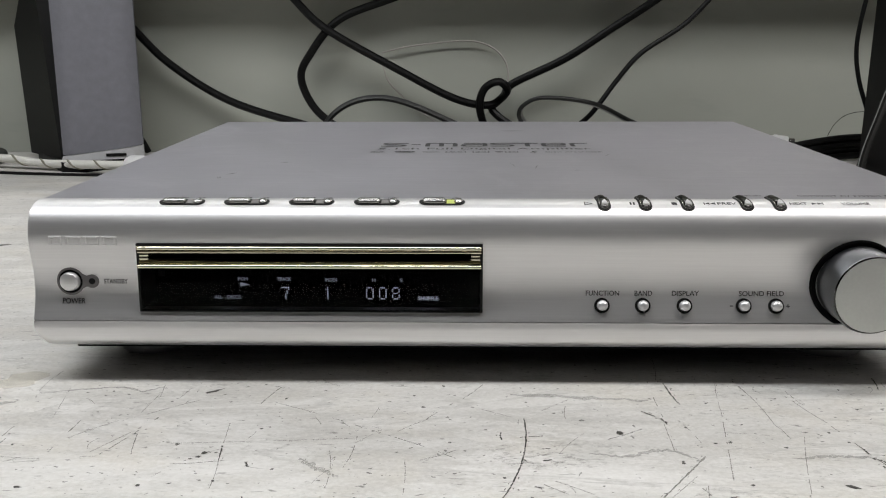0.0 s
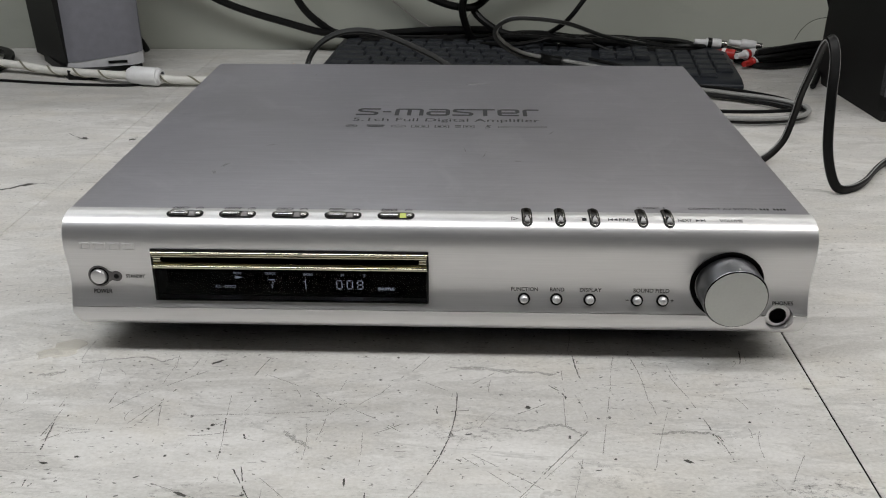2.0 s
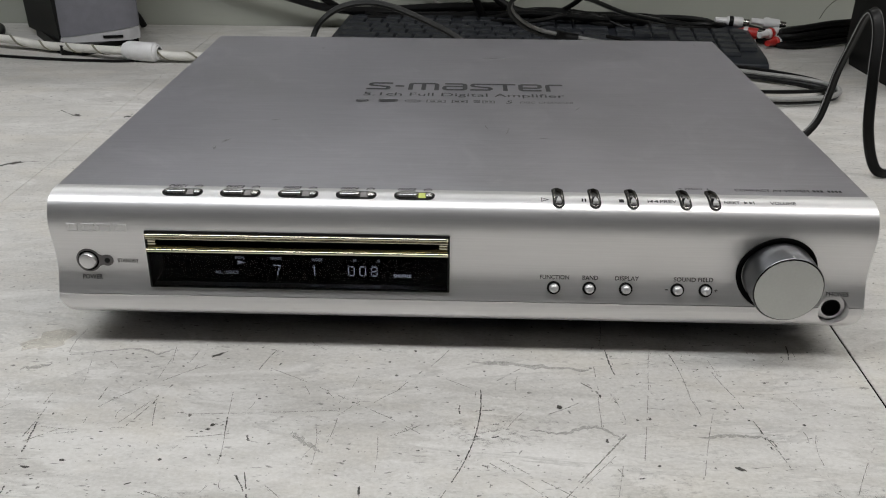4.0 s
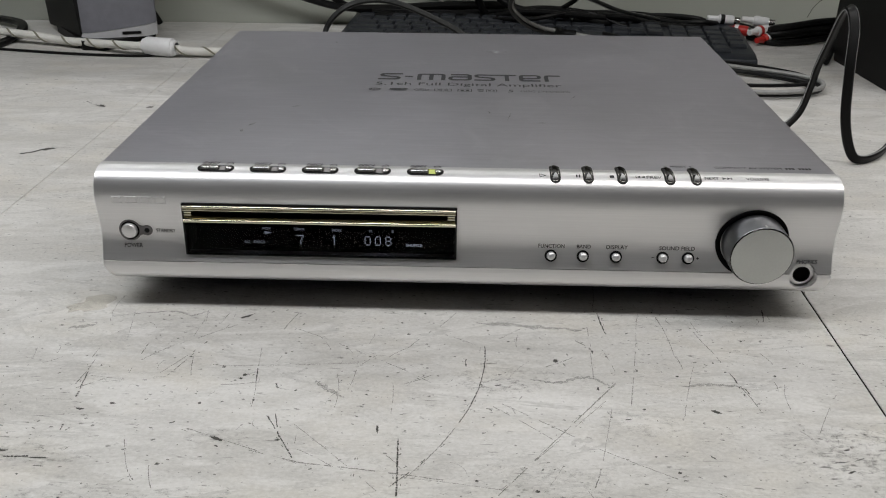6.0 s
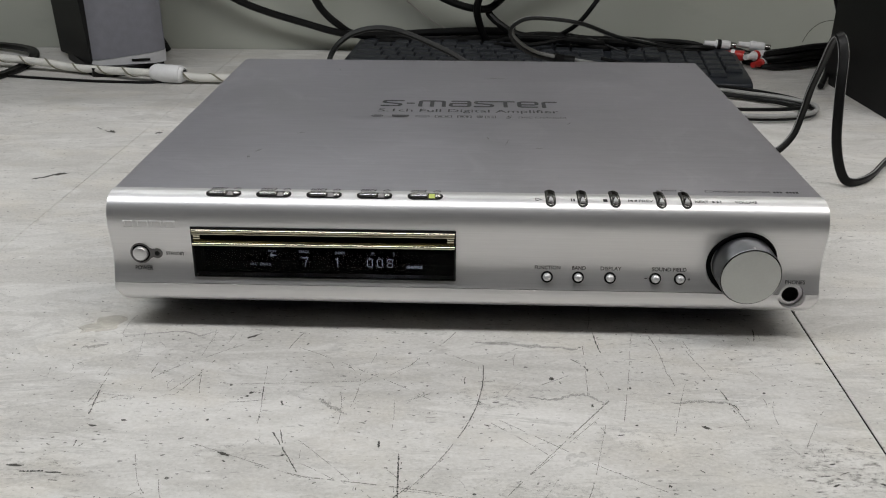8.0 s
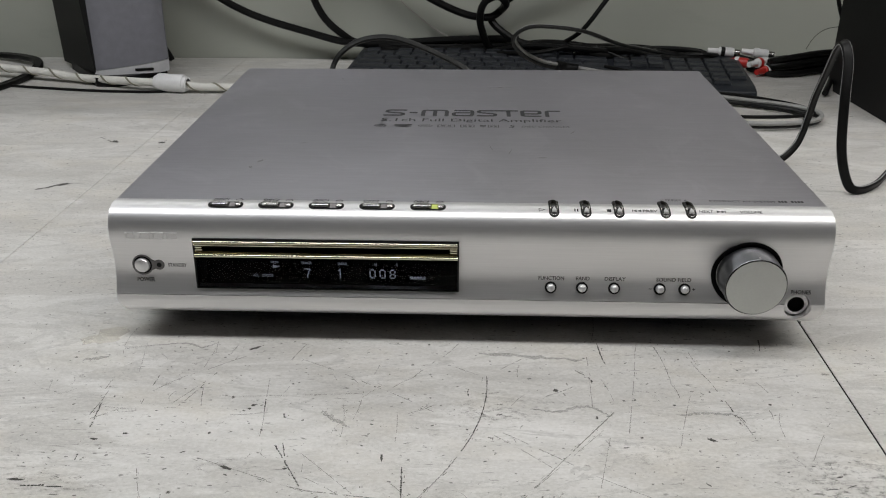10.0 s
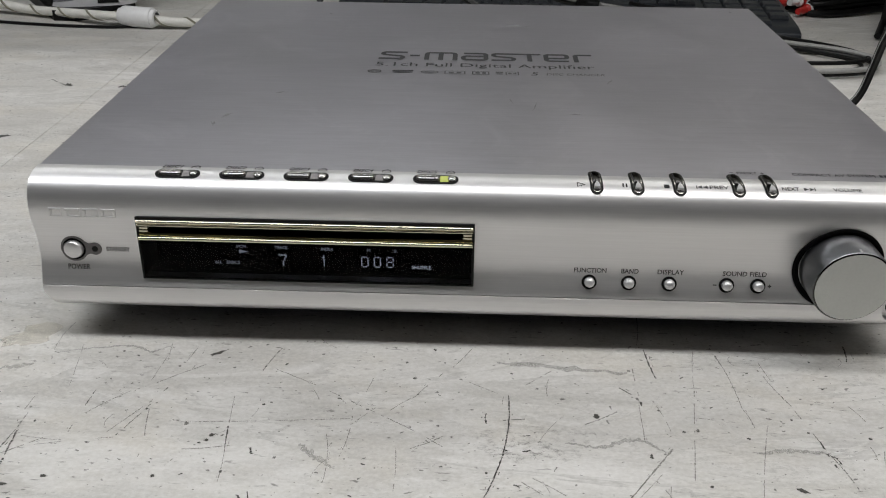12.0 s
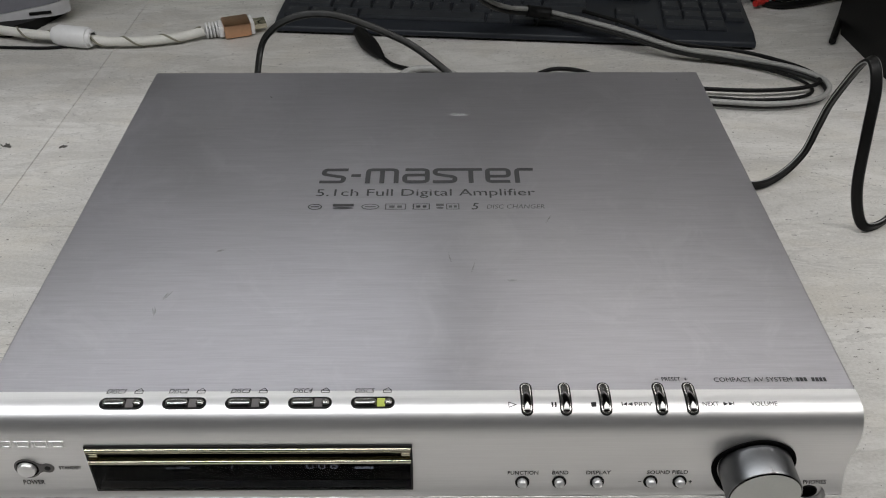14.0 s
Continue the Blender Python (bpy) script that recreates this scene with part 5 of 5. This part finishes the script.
DEEP = [(0.0677, -0.0033, 0.07, -0.0259, 0.0009), (0.0541, -0.0292, 0.0592, -0.0341, 0.0008), (0.0597, -0.0351, 0.0613, -0.0398, 0.0012), (0.0151, -0.0671, 0.0207, -0.0639, 0.001), (0.1219, -0.0569, 0.1233, -0.0699, 0.0009), (0.1515, 0.0031, 0.1493, -0.0081, 0.0008),
        (0.0023, -0.0468, 0.0025, -0.0525, 0.0008), (-0.0917, -0.0581, -0.0902, -0.0689, 0.0008), (0.1243, -0.0645, 0.1256, -0.0689, 0.0008), (0.0602, -0.0662, 0.0612, -0.0696, 0.0014), (-0.0811, -0.0691, -0.0799, -0.0725, 0.0012), (0.0112, -0.0833, 0.0134, -0.0848, 0.001),
        (0.0157, -0.0587, 0.0207, -0.0573, 0.0007), (0.0086, -0.0504, 0.0169, -0.0493, 0.0005)]
WORN = [(-0.169, -0.073, -0.1677, -0.0539, 0.0007), (-0.1478, -0.0396, -0.1486, -0.0641, 0.0006), (-0.1207, -0.0369, -0.1308, -0.0648, 0.0007), (-0.1242, -0.0443, -0.1207, -0.0634, 0.0005), (-0.1165, -0.0108, -0.1188, -0.0226, 0.0005), (-0.1258, -0.0343, -0.1031, -0.0169, 0.0005),
        (-0.0815, -0.0092, -0.0863, -0.0248, 0.0007), (-0.0635, -0.0328, -0.031, -0.0531, 0.0005), (-0.031, -0.0531, -0.013, -0.066, 0.0005), (-0.0146, -0.0233, -0.0246, -0.038, 0.0006), (-0.0476, -0.0539, -0.0538, -0.0678, 0.0005), (-0.0021, -0.0034, -0.0111, -0.0194, 0.0005),
        (0.0386, -0.0515, 0.0557, -0.0404, 0.0006), (0.0955, -0.0008, 0.098, -0.0162, 0.0008), (0.0988, -0.0391, 0.1006, -0.0503, 0.0005), (0.1124, -0.0192, 0.1179, -0.0375, 0.0006), (0.1182, -0.0398, 0.1234, -0.0642, 0.0005), (0.1234, -0.0642, 0.1271, -0.0805, 0.0008),
        (0.1531, -0.0021, 0.1537, -0.0098, 0.0005)]
FAINT = [(-0.1693, -0.0447, -0.1694, -0.0594, 0.0005), (-0.1243, -0.0453, -0.1345, -0.0631, 0.0005), (-0.1207, -0.0634, -0.1191, -0.0754, 0.0005), (-0.1278, -0.0077, -0.1225, -0.0363, 0.0004), (-0.1264, -0.0077, -0.1284, -0.033, 0.0004), (-0.1133, -0.0119, -0.1147, -0.025, 0.0004),
        (-0.1341, -0.0396, -0.1466, -0.0536, 0.0005), (-0.154, -0.0658, -0.1676, -0.0759, 0.0006), (-0.1578, -0.0711, -0.1313, -0.066, 0.0004), (-0.1096, -0.0567, -0.0437, -0.0515, 0.0004), (-0.0936, -0.0412, -0.0915, -0.059, 0.0004), (-0.0902, -0.0689, -0.0884, -0.0861, 0.0004),
        (-0.1053, -0.071, -0.0883, -0.0682, 0.0005), (-0.0835, -0.0221, -0.0635, -0.0328, 0.0005), (-0.0671, -0.0312, -0.061, -0.0417, 0.0004), (-0.0246, -0.038, -0.0336, -0.0468, 0.0004), (-0.0391, -0.0454, -0.0473, -0.0554, 0.0004), (-0.0298, -0.0668, -0.0289, -0.0887, 0.0004),
        (-0.0248, -0.0671, -0.0132, -0.0601, 0.0006), (0.0285, -0.0195, 0.0179, -0.0291, 0.0005)]
FAINTER = [(0.0619, -0.002, 0.061, -0.0341, 0.0005), (0.0602, -0.0392, 0.0592, -0.0604, 0.0005), (0.0659, -0.0366, 0.0695, -0.0539, 0.0004), (0.088, -0.0032, 0.083, -0.0296, 0.0004), (0.083, -0.0296, 0.0729, -0.0789, 0.0005), (0.098, -0.0162, 0.0988, -0.0391, 0.0005),
        (0.1128, -0.0098, 0.1182, -0.0398, 0.0004), (0.0682, -0.0638, 0.0496, -0.0883, 0.0006), (0.0598, -0.0795, 0.0636, -0.0877, 0.0005), (0.1059, -0.0485, 0.0939, -0.0863, 0.0004), (0.08, -0.0458, 0.0941, -0.0477, 0.0004), (0.1394, -0.0365, 0.1427, -0.0455, 0.0004),
        (0.027, -0.025, 0.0258, -0.0357, 0.0004), (-0.0042, -0.0283, 0.0068, -0.0348, 0.0004), (0.1391, -0.0591, 0.1389, -0.0655, 0.0006), (0.0265, -0.0742, 0.0246, -0.0811, 0.0006), (0.0212, -0.0812, 0.0244, -0.0894, 0.0004), (-0.0438, -0.0505, -0.0538, -0.0394, 0.0004)]
for rows, mat, breaks, seed in ((NEAR_FAINT, scratch_pale, 0.3, 20), (DEEP, scratch_dark, 0.15, 50), (WORN, scratch_ink, 0.35, 80), (FAINT, scratch_pale, 0.25, 110), (FAINTER, scratch_pale, 0.25, 140)):
    for k, (x0, y0, x1, y1, w) in enumerate(rows):
        stroke(x0, y0, x1, y1, w, mat, breaks=breaks, bend=0.0004 * (k % 3 - 1), seed=seed + k)
# greyish veins of the stone print
def ribbon(line, w, mat, panel="mid", seed=0):
    """A soft-edged vein of the stone print along a line."""
    r = random.Random(seed)
    pts = spline([(x, y, 0.0001) for x, y in line], 10)
    bm = bmesh.new()
    last = None
    for k, q in enumerate(pts):
        d = pts[min(k + 1, len(pts) - 1)] - pts[max(k - 1, 0)]
        side = Vector((-d.y, d.x, 0)).normalized()
        half = w / 2 * math.sin(math.pi * (k + 0.4) / (len(pts) - 0.2)) ** 0.5 * r.uniform(0.45, 1.1)
        off = side * r.uniform(-0.25, 0.25) * w
        row = (bm.verts.new(q + off + side * half), bm.verts.new(q + off - side * half))
        if last:
            bm.faces.new((last[0], row[0], row[1], last[1]))
        last = row
    return part("vein", bm, mat, panels[panel], smooth=False)


for k, (line, w) in enumerate((([(-0.1733, -0.0163), (-0.154, -0.0114), (-0.1426, -0.0104), (-0.1347, -0.0141), (-0.1275, -0.0093)], 0.0016),
                              ([(-0.0641, -0.0663), (-0.0578, -0.0727), (-0.0503, -0.0779)], 0.0028),
                              ([(0.0305, -0.0617), (0.0423, -0.0635), (0.0508, -0.0599), (0.0589, -0.0598), (0.0659, -0.0654)], 0.0022),
                              ([(0.0977, -0.0645), (0.1103, -0.0619), (0.1237, -0.0633)], 0.0024),
                              ([(0.0071, -0.0148), (0.0298, -0.0168), (0.0587, -0.0199)], 0.004),
                              ([(-0.1911, -0.0279), (-0.179, -0.0243)], 0.003))):
    ribbon(line, w, vein_grey, seed=170 + k)
BLOTS = [(-0.0977, -0.1072, 0.006, 0.002, -0.4), (-0.1164, -0.1232, 0.0022, 0.002, 0), (-0.1815, -0.1175, 0.008, 0.0016, 0), (-0.1637, -0.1213, 0.009, 0.001, 0), (-0.1617, -0.126, 0.005, 0.0007, 0), (-0.073, -0.1072, 0.0022, 0.0014, 0),
        (0.149, -0.1119, 0.006, 0.0008, 0.1), (0.1509, -0.1175, 0.005, 0.0012, 0.5), (0.1707, -0.1166, 0.0055, 0.0016, -0.5), (0.0702, -0.0884, 0.004, 0.0008, 0.2), (0.0848, -0.1204, 0.002, 0.0016, 0), (0.1569, -0.11, 0.005, 0.0006, 0.4),
        (-0.1185, -0.0978, 0.003, 0.001, 0.5), (-0.1601, -0.0903, 0.005, 0.0016, -0.2), (-0.0336, -0.0987, 0.0012, 0.006, 0.1), (0.0997, -0.111, 0.003, 0.0008, -0.8), (0.0069, -0.1279, 0.002, 0.0012, 0), (0.0296, -0.1327, 0.0022, 0.0016, 0),
        (0.154, -0.1044, 0.004, 0.001, 0.3)]
BLOTS += [(0.1078, -0.0818, 0.0055, 0.0022, -0.5), (-0.1072, -0.0139, 0.0075, 0.002, 0.6)]
for k, (x, y, a, b, turn) in enumerate(BLOTS):
    blot(x, y, a, b, turn, scratch_ink if k in (1, 4, 6) else scratch_dark, seed=k)
DOTS = [(-0.1073, -0.0575, 0.0021, 0.0021), (-0.0964, -0.0632, 0.0026, 0.0021), (-0.0976, -0.066, 0.0018, 0.0017), (-0.0716, -0.0738, 0.0016, 0.0013), (-0.1109, -0.0845, 0.0016, 0.0017), (-0.1478, -0.0861, 0.0026, 0.0017),
        (-0.0952, -0.0769, 0.0013, 0.0009), (-0.0885, -0.0816, 0.0013, 0.0017), (-0.0776, -0.0199, 0.001, 0.0021), (-0.0254, -0.0268, 0.0021, 0.0017), (-0.0814, -0.0454, 0.0016, 0.0013), (-0.1631, -0.0585, 0.0013, 0.0013),
        (-0.1681, -0.0507, 0.0013, 0.0013), (-0.1459, -0.0142, 0.0013, 0.0013), (-0.1114, -0.0437, 0.0008, 0.0009), (0.0315, -0.0371, 0.0021, 0.0017), (0.0433, -0.0465, 0.0028, 0.0034), (0.0742, -0.0539, 0.0016, 0.0013),
        (0.0794, -0.0531, 0.0016, 0.0017)]
SPOTS = [(0.1408, -0.0546, 0.0018, 0.0017), (0.0969, -0.0566, 0.0016, 0.0013), (0.1072, -0.0452, 0.0026, 0.0009), (0.078, -0.0814, 0.0018, 0.0013), (0.0021, -0.0781, 0.0013, 0.0013), (-0.0153, -0.0546, 0.0013, 0.0013),
        (-0.0421, -0.0465, 0.0013, 0.0009), (0.0671, -0.0422, 0.001, 0.0013), (0.0471, -0.0496, 0.001, 0.0026), (0.1154, -0.0455, 0.0013, 0.0013), (0.1193, -0.0525, 0.0013, 0.0013), (0.0492, -0.0413, 0.0008, 0.0026),
        (0.1333, -0.0265, 0.0016, 0.0009), (0.0126, -0.0221, 0.0013, 0.0009), (-0.0295, -0.0165, 0.0013, 0.0017), (-0.0184, -0.0074, 0.0016, 0.0017), (0.1336, -0.0089, 0.0013, 0.0013), (-0.0075, -0.0267, 0.0021, 0.0009)]
for k, (x, y, a, b) in enumerate(DOTS + SPOTS):
    blot(x, y, a, b, 0.25 * (k % 4 - 1.5), scratch_dark if k % 3 else scratch_ink, seed=60 + k)
blot(-0.1877, -0.0052, 0.026, 0.018, 0.5, stain_tan, seed=5)
blot(-0.3087, 0.2140, 0.013, 0.0062, 0.5, scratch_dark, "left", 7)
blot(-0.3150, 0.2095, 0.012, 0.0034, 0.9, scratch_dark, "left", 12)
stroke(-0.303, 0.2165, -0.288, 0.2175, 0.0010, scratch_ink, "left", seed=13)
blot(-0.3215, 0.2047, 0.009, 0.0030, 0.5, scratch_dark, "left", 8)
blot(-0.3075, 0.3178, 0.011, 0.0050, -0.8, scratch_dark, "left", 9)
stroke(-0.326, 0.330, -0.309, 0.316, 0.0016, scratch_dark, "left", breaks=0.05, seed=11)
blot(-0.2667, 0.3164, 0.008, 0.0045, 0.3, scratch_dark, "far", 10)

# grimy patches
for k, (x, y, a, b) in enumerate(((0.1559, -0.1091, 0.060, 0.050), (0.0198, -0.0621, 0.050, 0.022), (-0.1726, -0.1204, 0.060, 0.016), (0.0444, -0.1451, 0.070, 0.026), (-0.1183, -0.1451, 0.110, 0.020), (0.0741, -0.0912, 0.040, 0.020), (0.2225, -0.079, 0.060, 0.070), (0.0178, -0.0668, 0.030, 0.014), (0.0385, -0.1289, 0.050, 0.022), (-0.0967, -0.1063, 0.028, 0.012), (0.158, -0.1053, 0.040, 0.036))):
    r = random.Random(90 + k)
    bm = bmesh.new()
    vs = [bm.verts.new((x + a / 2 * math.cos(t) * r.uniform(0.7, 1.1), y + b / 2 * math.sin(t) * r.uniform(0.7, 1.1), 0.00010)) for t in (2 * math.pi * i / 20 for i in range(20))]
    bm.faces.new(vs)
    part("grime", bm, grime, panels["right" if x > SEAM_R else "mid"], "brownish grime film", smooth=False)
# many fine stray scratches and flecks
rnd = random.Random(21)
for k in range(46):
    x, y = rnd.uniform(-0.26, 0.17), rnd.uniform(-0.17, 0.0)
    a = rnd.choice((rnd.gauss(1.0, 0.35), rnd.gauss(-0.9, 0.4), rnd.gauss(1.5, 0.2)))
    l = rnd.uniform(0.006, 0.028)
    stroke(x, y, x + l * math.cos(a), y + l * math.sin(a), rnd.uniform(0.00025, 0.00045), rnd.choice((scratch_pale, scratch_pale, scratch_ink)), breaks=0.5, bend=rnd.uniform(-0.002, 0.002), seed=200 + k)
for k in range(190):
    blot(rnd.uniform(-0.26, 0.17), rnd.uniform(-0.17, 0.0), rnd.uniform(0.0006, 0.0022), rnd.uniform(0.0004, 0.0009), rnd.uniform(-0.6, 0.6), rnd.choice((scratch_ink, scratch_dark)), seed=300 + k)
for k in range(24):
    y = rnd.uniform(-0.12, 0.45)
    blot(rnd.uniform(0.19, 0.32), y, rnd.uniform(0.0008, 0.003), rnd.uniform(0.0005, 0.0012), rnd.uniform(-0.6, 0.6), scratch_ink, "right" if y < CROSS else "far", seed=400 + k)
for k in range(26):
    blot(rnd.uniform(-0.50, -0.29), rnd.uniform(0.02, 0.45), rnd.uniform(0.0010, 0.005), rnd.uniform(0.0005, 0.0014), rnd.uniform(-0.6, 0.6), scratch_ink, "left", seed=450 + k)
